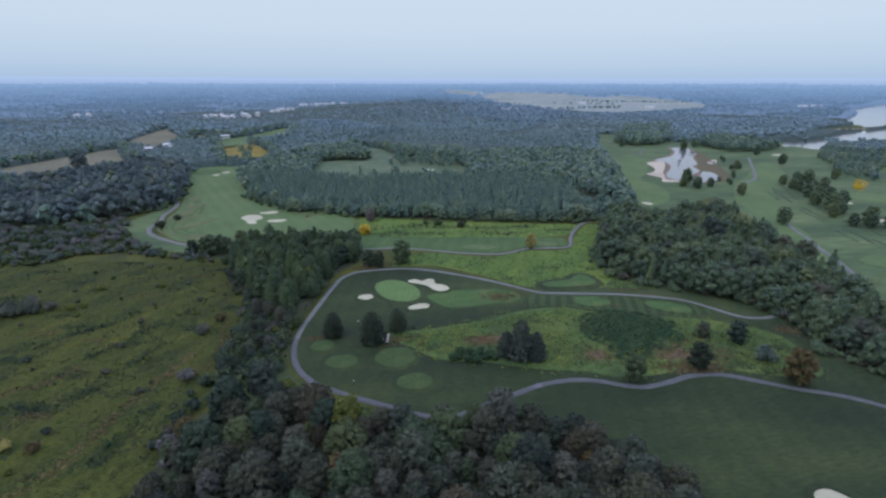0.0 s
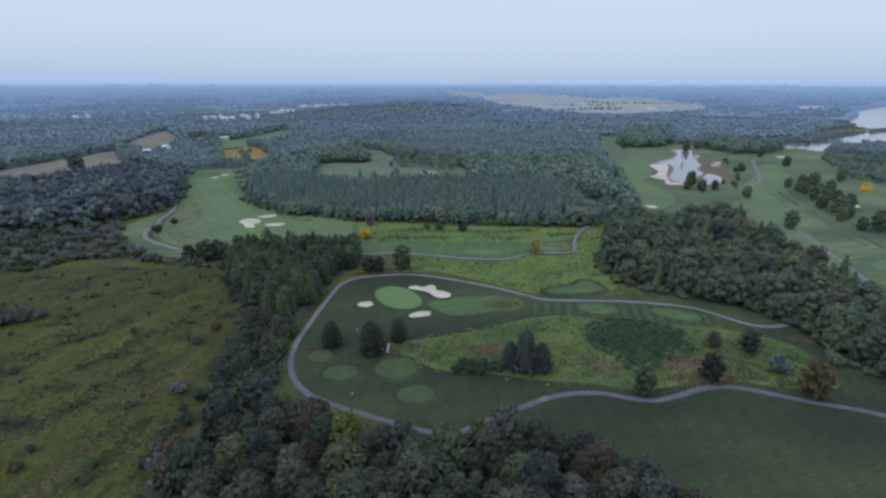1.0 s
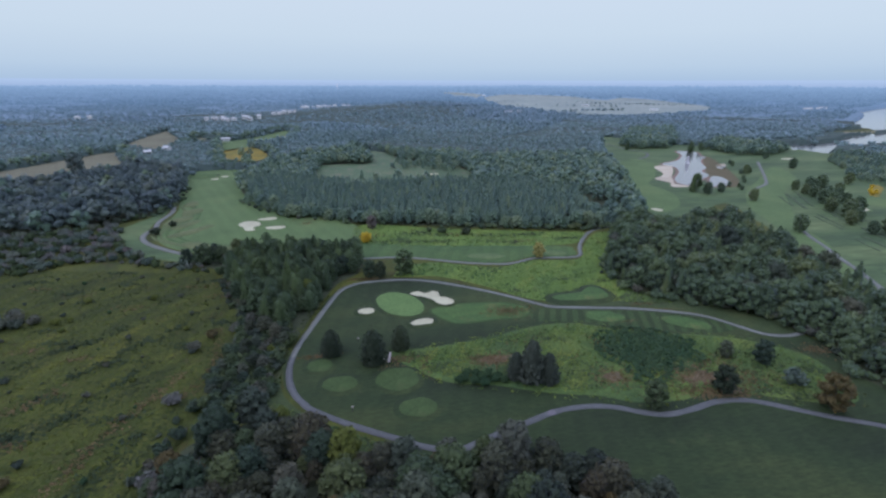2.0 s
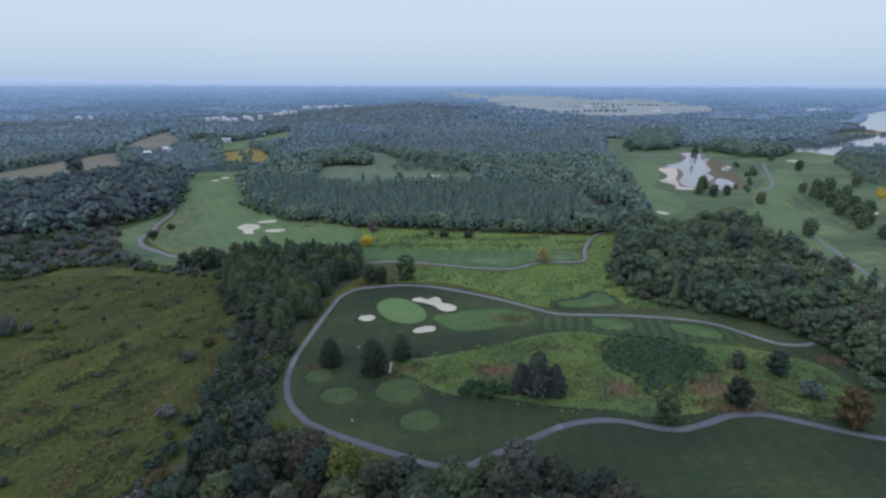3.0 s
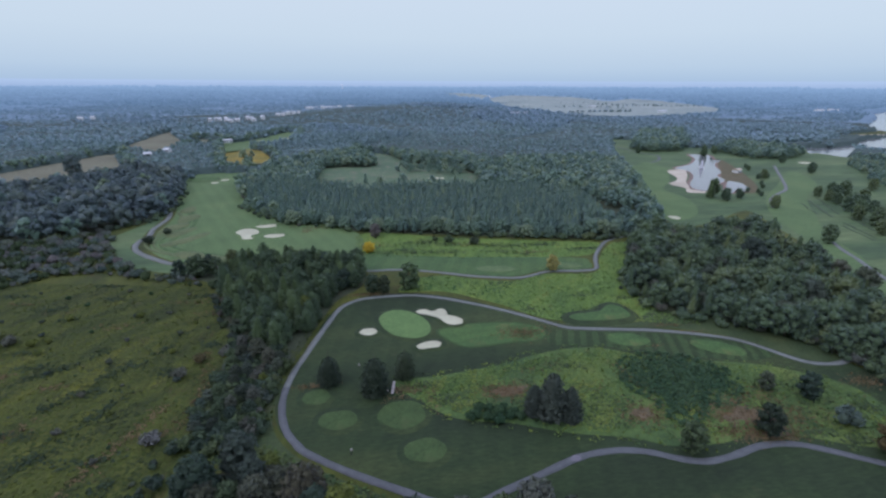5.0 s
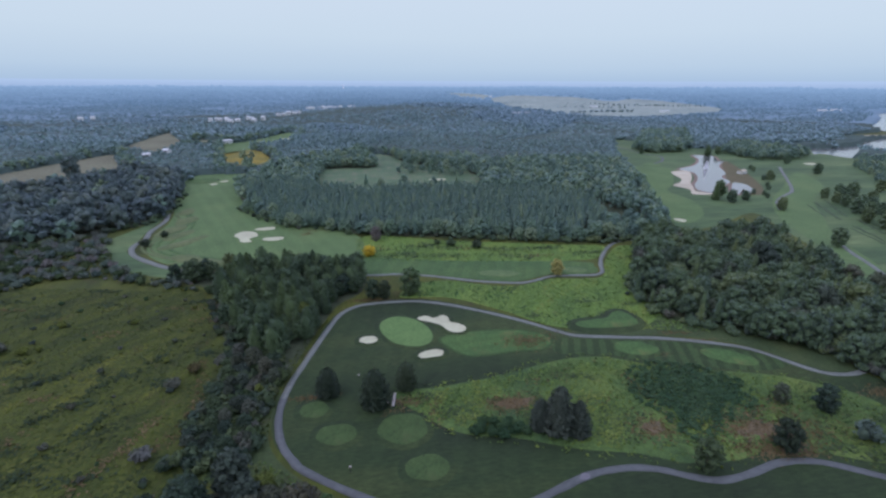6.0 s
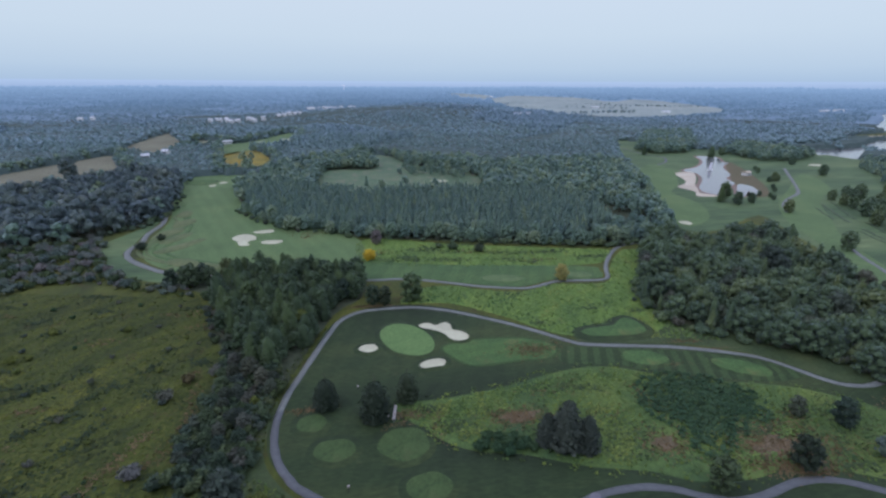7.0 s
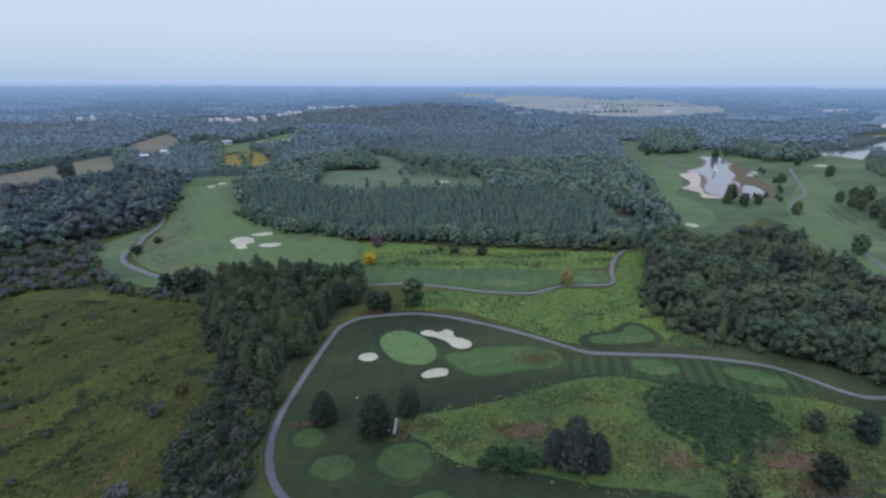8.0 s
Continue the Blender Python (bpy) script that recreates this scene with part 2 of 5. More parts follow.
M_MIX = foliage("scrub_leaves", ((0.0, (0.040, 0.062, 0.045)), (0.3, (0.056, 0.079, 0.053)), (0.55, (0.071, 0.092, 0.055)), (0.75, (0.082, 0.094, 0.074)), (0.92, (0.088, 0.099, 0.062)), (1.0, (0.082, 0.083, 0.062))), 0.6, 0.3, 0.1)
M_BAND = turf("uncut_grass", (0.027, 0.049, 0.025), (0.042, 0.072, 0.034), (0.068, 0.104, 0.045), 0.15, 0.9, 0.5)
M_MOUND = turf("mound_grass", (0.059, 0.089, 0.036), (0.080, 0.109, 0.043), (0.105, 0.125, 0.052), 0.08, 0.8, 0.2)
M_SCRUB = foliage("grey_scrub_leaves", ((0.0, (0.052, 0.086, 0.061)), (0.3, (0.076, 0.112, 0.075)), (0.6, (0.097, 0.123, 0.093)), (0.85, (0.113, 0.135, 0.105)), (1.0, (0.101, 0.125, 0.071))), 0.6, 0.3, 0.35)
M_SILVER = foliage("silvery_leaves", ((0.0, (0.095, 0.108, 0.095)), (0.5, (0.125, 0.132, 0.118)), (1.0, (0.145, 0.130, 0.118))), 0.6, 0.3, 0.1)
M_CEDAR = foliage("cedar_sprays", ((0.0, (0.023, 0.039, 0.022)), (1.0, (0.039, 0.060, 0.029))), 0.6, 0.3, 0.1)
M_GREY = foliage("greyish_needles", ((0.0, (0.040, 0.058, 0.042)), (1.0, (0.056, 0.074, 0.052))), 0.6, 0.3, 0.1)
M_GOLDLEAF = foliage("golden_leaves", ((0.0, (0.46, 0.34, 0.02)), (1.0, (0.56, 0.42, 0.025))), 0.6, 0.3, 0.1)
M_OCHRE = foliage("ochre_leaves", ((0.0, (0.28, 0.265, 0.085)), (1.0, (0.34, 0.315, 0.100))), 0.6, 0.3, 0.1)
M_RUST = foliage("rusty_leaves", ((0.0, (0.078, 0.070, 0.027)), (1.0, (0.101, 0.082, 0.030))), 0.6, 0.3, 0.1)
M_LIME = foliage("lime_leaves", ((0.0, (0.075, 0.105, 0.020)), (1.0, (0.10, 0.125, 0.022))), 0.6, 0.3, 0.1)
M_WEED = foliage("dark_weeds", ((0.0, (0.026, 0.067, 0.030)), (1.0, (0.043, 0.087, 0.036))), 0.7, 0.3, 0.06)
M_DITCH = foliage("ditch_weed_leaves", ((0.0, (0.024, 0.044, 0.020)), (1.0, (0.036, 0.058, 0.022))), 0.7, 0.3, 0.05)
M_DEEP = foliage("deep_green_weeds", ((0.0, (0.036, 0.060, 0.026)), (0.5, (0.046, 0.078, 0.031)), (1.0, (0.064, 0.096, 0.035))), 0.7, 0.3, 0.06)
M_DRY = foliage("dry_growth", ((0.0, (0.087, 0.073, 0.031)), (0.5, (0.121, 0.092, 0.043)), (1.0, (0.155, 0.115, 0.059))), 0.8, 0.2, 0.05)
M_TUFT = foliage("grass_tufts", ((0.0, (0.025, 0.040, 0.010)), (0.3, (0.042, 0.063, 0.010)), (0.65, (0.066, 0.087, 0.013)), (1.0, (0.099, 0.111, 0.016))), 0.7, 0.3, 0.06, False)
M_TUFTB = foliage("bright_tufts", ((0.0, (0.033, 0.073, 0.025)), (0.2, (0.086, 0.101, 0.031)), (0.4, (0.052, 0.101, 0.026)), (0.65, (0.084, 0.132, 0.026)), (1.0, (0.121, 0.169, 0.031))), 0.7, 0.3, 0.06, False)
M_TUFTC = foliage("lime_meadow_tufts", ((0.0, (0.035, 0.086, 0.028)), (0.16, (0.064, 0.114, 0.036)), (0.4, (0.086, 0.153, 0.042)), (0.75, (0.118, 0.193, 0.045)), (1.0, (0.146, 0.188, 0.044))), 0.7, 0.3, 0.06, False)
# Distance haze painted into the leaf colour: bluer and paler as tint rises.
M_CANOPY = foliage("hazed_canopy_leaves", ((0.0, (0.088, 0.151, 0.115)), (0.4, (0.116, 0.194, 0.163)), (1.0, (0.131, 0.217, 0.237))), 0.5, 0.5, 1.0, False)


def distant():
    """Woods of the far backdrop, with haze mixed in as a blue glow that grows with tint."""
    m = foliage("haze_glow_woods", ((0.0, (0.090, 0.150, 0.135)), (0.5, (0.085, 0.145, 0.160)), (1.0, (0.085, 0.145, 0.175))), 0.5, 0.5, 1.0, False)
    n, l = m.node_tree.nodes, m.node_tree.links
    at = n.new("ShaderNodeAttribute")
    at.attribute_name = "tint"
    # Emission paints the haze over the lit leaves.
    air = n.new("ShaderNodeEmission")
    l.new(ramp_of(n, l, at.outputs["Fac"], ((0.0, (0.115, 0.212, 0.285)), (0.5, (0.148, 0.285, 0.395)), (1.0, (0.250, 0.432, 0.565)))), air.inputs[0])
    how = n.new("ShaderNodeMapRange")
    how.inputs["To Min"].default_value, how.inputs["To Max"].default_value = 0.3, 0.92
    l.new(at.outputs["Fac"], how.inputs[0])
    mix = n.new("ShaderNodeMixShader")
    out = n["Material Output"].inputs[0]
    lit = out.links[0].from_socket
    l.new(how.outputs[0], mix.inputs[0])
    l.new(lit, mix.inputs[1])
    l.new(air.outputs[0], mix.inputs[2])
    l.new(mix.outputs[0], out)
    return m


M_DISTANT = distant()
M_UNDER = plain("forest_understorey", (0.040, 0.066, 0.058), (0.056, 0.086, 0.070), 0.1, 0.9, 0.3, 0.1)


def water():
    m, n, l, b = base("still_water", 0.12, 1.0)
    b.inputs["Base Color"].default_value = (0.11, 0.12, 0.115, 1)
    b.inputs["IOR"].default_value = 1.33
    c = n.new("ShaderNodeTexCoord").outputs["Object"]
    bump_of(n, l, b, noise_of(n, l, c, 0.25, 4, 0.6), 0.06, 0.3)
    return m


M_WATER = water()


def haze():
    """Painted haze for the far rim of the land: a blue glow, paler upwards."""
    m, n, l, b = base("glowing_haze")
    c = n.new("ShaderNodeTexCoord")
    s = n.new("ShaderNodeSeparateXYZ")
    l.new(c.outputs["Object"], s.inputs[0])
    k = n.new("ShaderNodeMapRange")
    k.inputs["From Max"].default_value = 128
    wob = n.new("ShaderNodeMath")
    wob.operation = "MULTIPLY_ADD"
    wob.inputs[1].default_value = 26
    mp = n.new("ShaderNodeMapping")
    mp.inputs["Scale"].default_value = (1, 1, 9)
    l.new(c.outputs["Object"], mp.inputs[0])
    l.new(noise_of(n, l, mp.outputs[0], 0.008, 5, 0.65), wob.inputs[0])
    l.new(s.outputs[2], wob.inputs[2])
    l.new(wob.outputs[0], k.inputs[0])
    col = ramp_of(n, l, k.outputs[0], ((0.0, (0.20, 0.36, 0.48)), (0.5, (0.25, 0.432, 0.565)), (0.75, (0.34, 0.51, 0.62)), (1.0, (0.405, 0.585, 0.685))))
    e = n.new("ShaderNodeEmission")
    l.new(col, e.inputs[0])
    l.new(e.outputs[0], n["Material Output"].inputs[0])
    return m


M_HAZE = haze()


# ---- building helpers ----
def mesh_ob(name, verts, tris, mats, parent=None, tint=None, slot=None, label="", soft=False):
    """One mesh object out of arrays of vertices and triangles."""
    verts, tris = np.asarray(verts, np.float32), np.asarray(tris, np.int32)
    me = bpy.data.meshes.new(name)
    me.vertices.add(len(verts))
    me.vertices.foreach_set("co", verts.ravel())
    me.loops.add(tris.size)
    me.polygons.add(len(tris))
    me.polygons.foreach_set("loop_start", np.arange(0, tris.size, 3, dtype=np.int32))
    me.loops.foreach_set("vertex_index", tris.ravel())
    for m in mats if isinstance(mats, (list, tuple)) else [mats]:
        me.materials.append(m)
    if slot is not None:
        me.polygons.foreach_set("material_index", np.asarray(slot, np.int32))
    if soft:
        me.polygons.foreach_set("use_smooth", np.ones(len(tris), bool))
    me.update(calc_edges=True)
    if tint is not None:
        me.attributes.new("tint", "FLOAT", "FACE").data.foreach_set("value", np.asarray(tint, np.float32))
    ob = new(name, me)
    ob.parent = parent
    if label:
        tagged(ob, label)
    return ob


def part(name, bm, material, parent, label=""):
    me = bpy.data.meshes.new(name)
    bm.to_mesh(me)
    bm.free()
    me.materials.append(material)
    ob = new(name, me)
    ob.parent = parent
    return tagged(ob, label)


def thing(name, x, y, label, category, group="", z=0.0, turn=0.0):
    ob = new(name)
    ob.matrix_basis = pose(x, y, z, 0, 0, turn)
    return tagged(ob, label, category, group)


def smooth(points, closed=True, steps=6):
    """A rounded line through the points."""
    p = np.array(points, float)
    n = len(p)
    out = []
    for i in range(n if closed else n - 1):
        a, b, c, d = (p[(i + k) % n] if closed else p[min(max(i + k, 0), n - 1)] for k in (-1, 0, 1, 2))
        for s in range(steps):
            t = s / steps
            out.append(0.5 * (2 * b + (c - a) * t + (2 * a - 5 * b + 4 * c - d) * t * t + (3 * b - a - 3 * c + d) * t ** 3))
    if not closed:
        out.append(p[-1])
    return np.array(out)


def oval(x, y, a, b, turn=0.0, n=28, ragged=0.03):
    k = np.linspace(0, 2 * math.pi, n, endpoint=False)
    r = 1 + ragged * np.sin(3 * k + x) + ragged * np.sin(5 * k + y)
    u, v = a * r * np.cos(k), b * r * np.sin(k)
    c, s = math.cos(radians(turn)), math.sin(radians(turn))
    return np.stack([x + u * c - v * s, y + u * s + v * c], 1)


def fuzzy(places, core, seed, keep=0.4, cells=7.0):
    """Thins the places outside the core in ragged tongues."""
    rng = np.random.default_rng(seed)
    x, y = places[:, 0], places[:, 1]
    wave = 0.5 + 0.5 * np.sin(x * 6.28 / cells + 1.5 * np.sin(y / 3.1)) * np.sin(y * 6.28 / cells + 1.2 * np.sin(x / 2.7))
    return places[inside(core, x, y) | (wave * rng.uniform(0.4, 1.2, len(x)) > 1 - keep)]


def outward(line, d):
    """The closed line moved outwards by d."""
    area = np.sum(line[:, 0] * np.roll(line[:, 1], -1) - np.roll(line[:, 0], -1) * line[:, 1])
    t = np.roll(line, -1, 0) - np.roll(line, 1, 0)
    nrm = np.stack([t[:, 1], -t[:, 0]], 1) / np.maximum(np.linalg.norm(t, axis=1, keepdims=True), 1e-6)
    return line + nrm * d * (1 if area > 0 else -1)


def face_bm(line, z, rings=()):
    """A flat face inside a line, with rings (metres outwards, height) falling away round it."""
    bm = bmesh.new()
    first = [bm.verts.new((x, y, z)) for x, y in line]
    f = bm.faces.new(first)
    if f.calc_center_median() is not None:
        f.normal_update()
        if f.normal.z < 0:
            f.normal_flip()
    last = first
    for d, zz in rings:
        nxt = [bm.verts.new((x, y, zz)) for x, y in outward(line, d)]
        for i in range(len(last)):
            j = (i + 1) % len(last)
            bm.faces.new((last[i], nxt[i], nxt[j], last[j]))
        last = nxt
    bmesh.ops.triangulate(bm, faces=[f], ngon_method="EAR_CLIP")
    bmesh.ops.recalc_face_normals(bm, faces=bm.faces)
    if sum(q.normal.z for q in bm.faces) < 0:
        bmesh.ops.reverse_faces(bm, faces=bm.faces)
    return bm


def cover(name, line, z, material, label, skirt=0.0):
    """A sheet of ground cover; its edge runs down into the ground."""
    return tagged(part(name, face_bm(line, z, [(skirt, z - 0.02), (skirt + 0.3, -0.1)] if skirt else [(0.25, -0.1)]), material, None), label, "ground cover", kind="structure")


def inside(poly, x, y):
    poly = np.asarray(poly, float)
    hit = np.zeros(x.shape, bool)
    j = len(poly) - 1
    for i in range(len(poly)):
        (xi, yi), (xj, yj) = poly[i], poly[j]
        if yi != yj:
            hit ^= ((yi > y) != (yj > y)) & (x < (xj - xi) * (y - yi) / (yj - yi) + xi)
        j = i
    return hit


def scatter(poly, gap, seed, holes=()):
    """Places inside a polygon, about a gap apart, outside the holes."""
    rng = np.random.default_rng(seed)
    poly = np.asarray(poly, float)
    x0, y0 = poly.min(0)
    x1, y1 = poly.max(0)
    gx, gy = np.meshgrid(np.arange(x0, x1, gap), np.arange(y0, y1, gap * 0.87))
    gx = gx + (np.arange(gx.shape[0])[:, None] % 2) * gap / 2
    x = (gx + rng.uniform(-0.36, 0.36, gx.shape) * gap).ravel()
    y = (gy + rng.uniform(-0.36, 0.36, gx.shape) * gap).ravel()
    ok = inside(poly, x, y)
    for h in holes:
        ok &= ~inside(h, x, y)
    return np.stack([x[ok], y[ok]], 1)


def ribbon(name, points, width, z, material, label, fork=0):
    """A path laid along a rounded line, with a crown and an edge."""
    c = smooth(points, False, 7)
    t = np.gradient(c, axis=0)
    nrm = np.stack([-t[:, 1], t[:, 0]], 1) / np.linalg.norm(t, axis=1, keepdims=True)
    wob = 1 + 0.05 * np.sin(np.arange(len(c)) * 0.9) + 0.04 * np.sin(np.arange(len(c)) * 0.37)
    rows = []
    for k, zz in ((0.5, -0.06), (0.49, z), (0.0, z + 0.03), (-0.49, z), (-0.5, -0.06)):
        rows.append(np.column_stack([c + nrm * (k * width * wob)[:, None], np.full(len(c), zz)]))
    v = np.concatenate(rows)
    n = len(c)
    tris = []
    for r in range(4):
        a = np.arange(n - 1) + r * n
        tris += [np.stack([a, a + n, a + 1], 1), np.stack([a + 1, a + n, a + n + 1], 1)]
    return tagged(mesh_ob(name, v, np.concatenate(tris), material), label, "path", kind="structure")


# ---- plants as arrays: leaf clumps round a core ----
ICO = bmesh.new()
bmesh.ops.create_icosphere(ICO, subdivisions=1, radius=1)
ICO_V = np.array([v.co[:] for v in ICO.verts])
ICO_F = np.array([[v.index for v in f.verts] for f in ICO.faces])
ICO.free()
BIG = bmesh.new()
bmesh.ops.create_icosphere(BIG, subdivisions=2, radius=1)
BIG_V = np.array([v.co[:] for v in BIG.verts])
BIG_F = np.array([[v.index for v in f.verts] for f in BIG.faces])
BIG.free()


def units(rng, n):
    d = rng.normal(size=(n, 3))
    return d / np.linalg.norm(d, axis=1, keepdims=True)


def leaf_quads(rng, p, nrm, size, loose=0.62):
    """Uneven four-cornered leaf clumps at p, facing nrm."""
    n = len(p)
    nrm = nrm + rng.normal(size=(n, 3)) * loose
    nrm /= np.linalg.norm(nrm, axis=1, keepdims=True)
    u = np.cross(nrm, rng.normal(size=(n, 3)))
    u /= np.linalg.norm(u, axis=1, keepdims=True)
    w = np.cross(nrm, u)
    s = (size * rng.uniform(0.6, 1.25, n))[:, None]
    cs = [p + s * (u * math.cos(a) + w * math.sin(a)) * rng.uniform(0.55, 1.15, n)[:, None] - nrm * s * (0.25 if k % 2 else 0) for k, a in enumerate((0, 1.57, 3.14, 4.71))]
    v = np.stack(cs, 1).reshape(-1, 3)
    q = np.arange(n)[:, None] * 4
    return v, np.concatenate([q + [0, 1, 2], q + [0, 2, 3]])


def join(parts):
    vs, fs, k = [], [], 0
    for v, f in parts:
        vs.append(v)
        fs.append(f + k)
        k += len(v)
    return np.concatenate(vs), np.concatenate(fs)


def broad_crown(seed, leaves, lumps, size, h=12.0, wide=3.3, low=0.34, ball=False):
    """A broad crown out of leafy lumps: h metres high over the ground."""
    rng = np.random.default_rng(seed)
    k = np.arange(lumps)
    ang = k * 2.4 + rng.uniform(0, 6)
    up = (k + 0.5) / lumps
    rad = wide * 0.72 * np.sqrt(np.clip(1.05 - up ** 1.6, 0, 1)) * rng.uniform(0.75, 1.1, lumps)
    if ball:
        rad = wide * 0.72 * np.sqrt(1 - 0.8 * (2 * up - 0.9) ** 2) * rng.uniform(0.8, 1.08, lumps)
    zz = h * (low + 0.12 + (0.84 - low - 0.12) * up)
    c = np.stack([rad * np.cos(ang), rad * np.sin(ang), zz], 1)
    r = wide * rng.uniform(0.42, 0.62, lumps) * (6.5 / (lumps + 2.5)) ** 0.25
    parts = []
    for i in range(lumps):
        parts.append((c[i] + ICO_V * r[i] * 0.74 * rng.uniform(0.85, 1.1, (len(ICO_V), 1)) * [1, 1, 0.85], ICO_F))
    m = leaves * 2
    i = rng.integers(0, lumps, m)
    d = units(rng, m)
    d[:, 2] = np.where(d[:, 2] < -0.35, -d[:, 2], d[:, 2])
    p = c[i] + d * (r[i] * rng.uniform(0.84, 1.12, m))[:, None] * [1, 1, 0.88]
    near = np.ones(m, bool)
    for j in range(lumps):
        near &= (np.linalg.norm((p - c[j]) / [1, 1, 0.88], axis=1) > r[j] * 0.78) | (i == j)
    p, d = p[near][:leaves], d[near][:leaves]
    parts.append(leaf_quads(rng, p, d, size, 0.62 if leaves > 100 else 0.32))
    return join(parts)


def spire_crown(seed, leaves, size, h=13.0, wide=2.3, low=0.12, power=0.75, egg=False, rings=7, sides=7):
    """A conifer's crown, in uneven whorls that narrow to the top."""
    rng = np.random.default_rng(seed)
    v, f = [], []
    prof = lambda t: wide * (np.clip(1 - t, 0, 1) ** power) * (0.55 + 0.45 * np.clip(t * 5 + 0.2, 0, 1)) 
    if egg:
        prof = lambda t: wide * np.sqrt(np.clip(1 - np.clip(t, 0, 1) ** 2.9, 0.003, 1)) * (0.8 + 0.2 * np.clip(t * 5, 0, 1))
    for a in range(rings):
        t = a / (rings - 1)
        for b in range(sides):
            k = b * 2 * math.pi / sides + a * 0.4
            r = max(prof(t), 0.05) * 0.8 * rng.uniform(0.75, 1.1)
            v.append((r * math.cos(k), r * math.sin(k), h * (low + (0.98 - low) * t)))
    for a in range(rings - 1):
        for b in range(sides):
            i, j = a * sides + b, a * sides + (b + 1) % sides
            f += [(i, j, i + sides), (j, j + sides, i + sides)]
    t = rng.uniform(0, 1, leaves) ** 1.25
    ang = rng.uniform(0, 2 * math.pi, leaves)
    whorl = 1 + 0.14 * np.sin(t * 34 + ang * 2)
    r = prof(t) * whorl * rng.uniform(0.82, 1.12, leaves)
    p = np.stack([r * np.cos(ang), r * np.sin(ang), h * (low + (1 - low) * t)], 1)
    d = np.stack([np.cos(ang), np.sin(ang), np.full(leaves, 0.55)], 1)
    return join([(np.array(v), np.array(f)), leaf_quads(rng, p, d, size * (1.15 - 0.5 * t))])


def shrub_crown(seed, leaves, size, h=2.5, wide=2.2, lumps=5):
    rng = np.random.default_rng(seed)
    parts, ps, ds = [], [], []
    for i in range(lumps):
        a, q = i * 2.4, wide * 0.55 * math.sqrt(i / lumps)
        r = wide * rng.uniform(0.42, 0.6)
        c = np.array((q * math.cos(a), q * math.sin(a), h * rng.uniform(0.35, 0.55)))
        z = h * 0.5 / r
        parts.append((c + ICO_V * r * [0.72, 0.72, 0.75 * z], ICO_F))
        d = units(rng, leaves // lumps)
        d[:, 2] = abs(d[:, 2])
        ps.append(c + d * r * [1, 1, z] * rng.uniform(0.85, 1.12, (len(d), 1)))
        ds.append(d)
    parts.append(leaf_quads(rng, np.concatenate(ps), np.concatenate(ds), size))
    return join(parts)


def limb(p, q, r0, r1, sides=6):
    p, q = np.array(p, float), np.array(q, float)
    w = (q - p) / np.linalg.norm(q - p)
    u = np.cross(w, (0.3, 0.9, 0.1))
    u /= np.linalg.norm(u)
    x = np.cross(w, u)
    k = np.arange(sides) * 2 * math.pi / sides
    ring = u * np.cos(k)[:, None] + x * np.sin(k)[:, None]
    v = np.concatenate([p + ring * r0, q + ring * r1])
    f = []
    for i in range(sides):
        j = (i + 1) % sides
        f += [(i, j, sides + i), (j, sides + j, sides + i)]
    return v, np.array(f)


def trunk_arrays(seed, h, r, limbs=4, top=0.7):
    rng = np.random.default_rng(seed)
    parts = [limb((0, 0, -0.3), (0.1, 0, h * 0.35), r, r * 0.75), limb((0.1, 0, h * 0.35), (0, 0.1, h * top), r * 0.75, r * 0.25)]
    for i in range(limbs):
        a = i * 2.4 + rng.uniform(0, 1)
        z = h * rng.uniform(0.28, 0.5)
        parts.append(limb((0.05, 0, z), (math.cos(a) * h * 0.2, math.sin(a) * h * 0.2, z + h * 0.16), r * 0.45, r * 0.15, 5))
    return join(parts)


def plant(name, crown, leaf, x, y, label, category, trunk=None, turn=0.0, scale=1.0, group=""):
    """One tree or shrub: trunk and crown under an empty at its foot."""
    ob = thing(name, x, y, label, category, group, 0, turn)
    ob.scale = (scale, scale, scale)
    if trunk is not None:
        mesh_ob("trunk", *trunk, M_BARK, ob)
    mesh_ob("crown", *crown, leaf, ob, soft=True)
    return ob


def put_copies(ob, places, seed, low=0.8, high=1.2):
    rng = np.random.default_rng(seed)
    for x, y in places:
        c = copy_thing(ob, pose(x, y, 0, 0, 0, rng.uniform(0, 360)))
        s = rng.uniform(low, high)
        c.scale = (s, s, s * rng.uniform(0.92, 1.1))


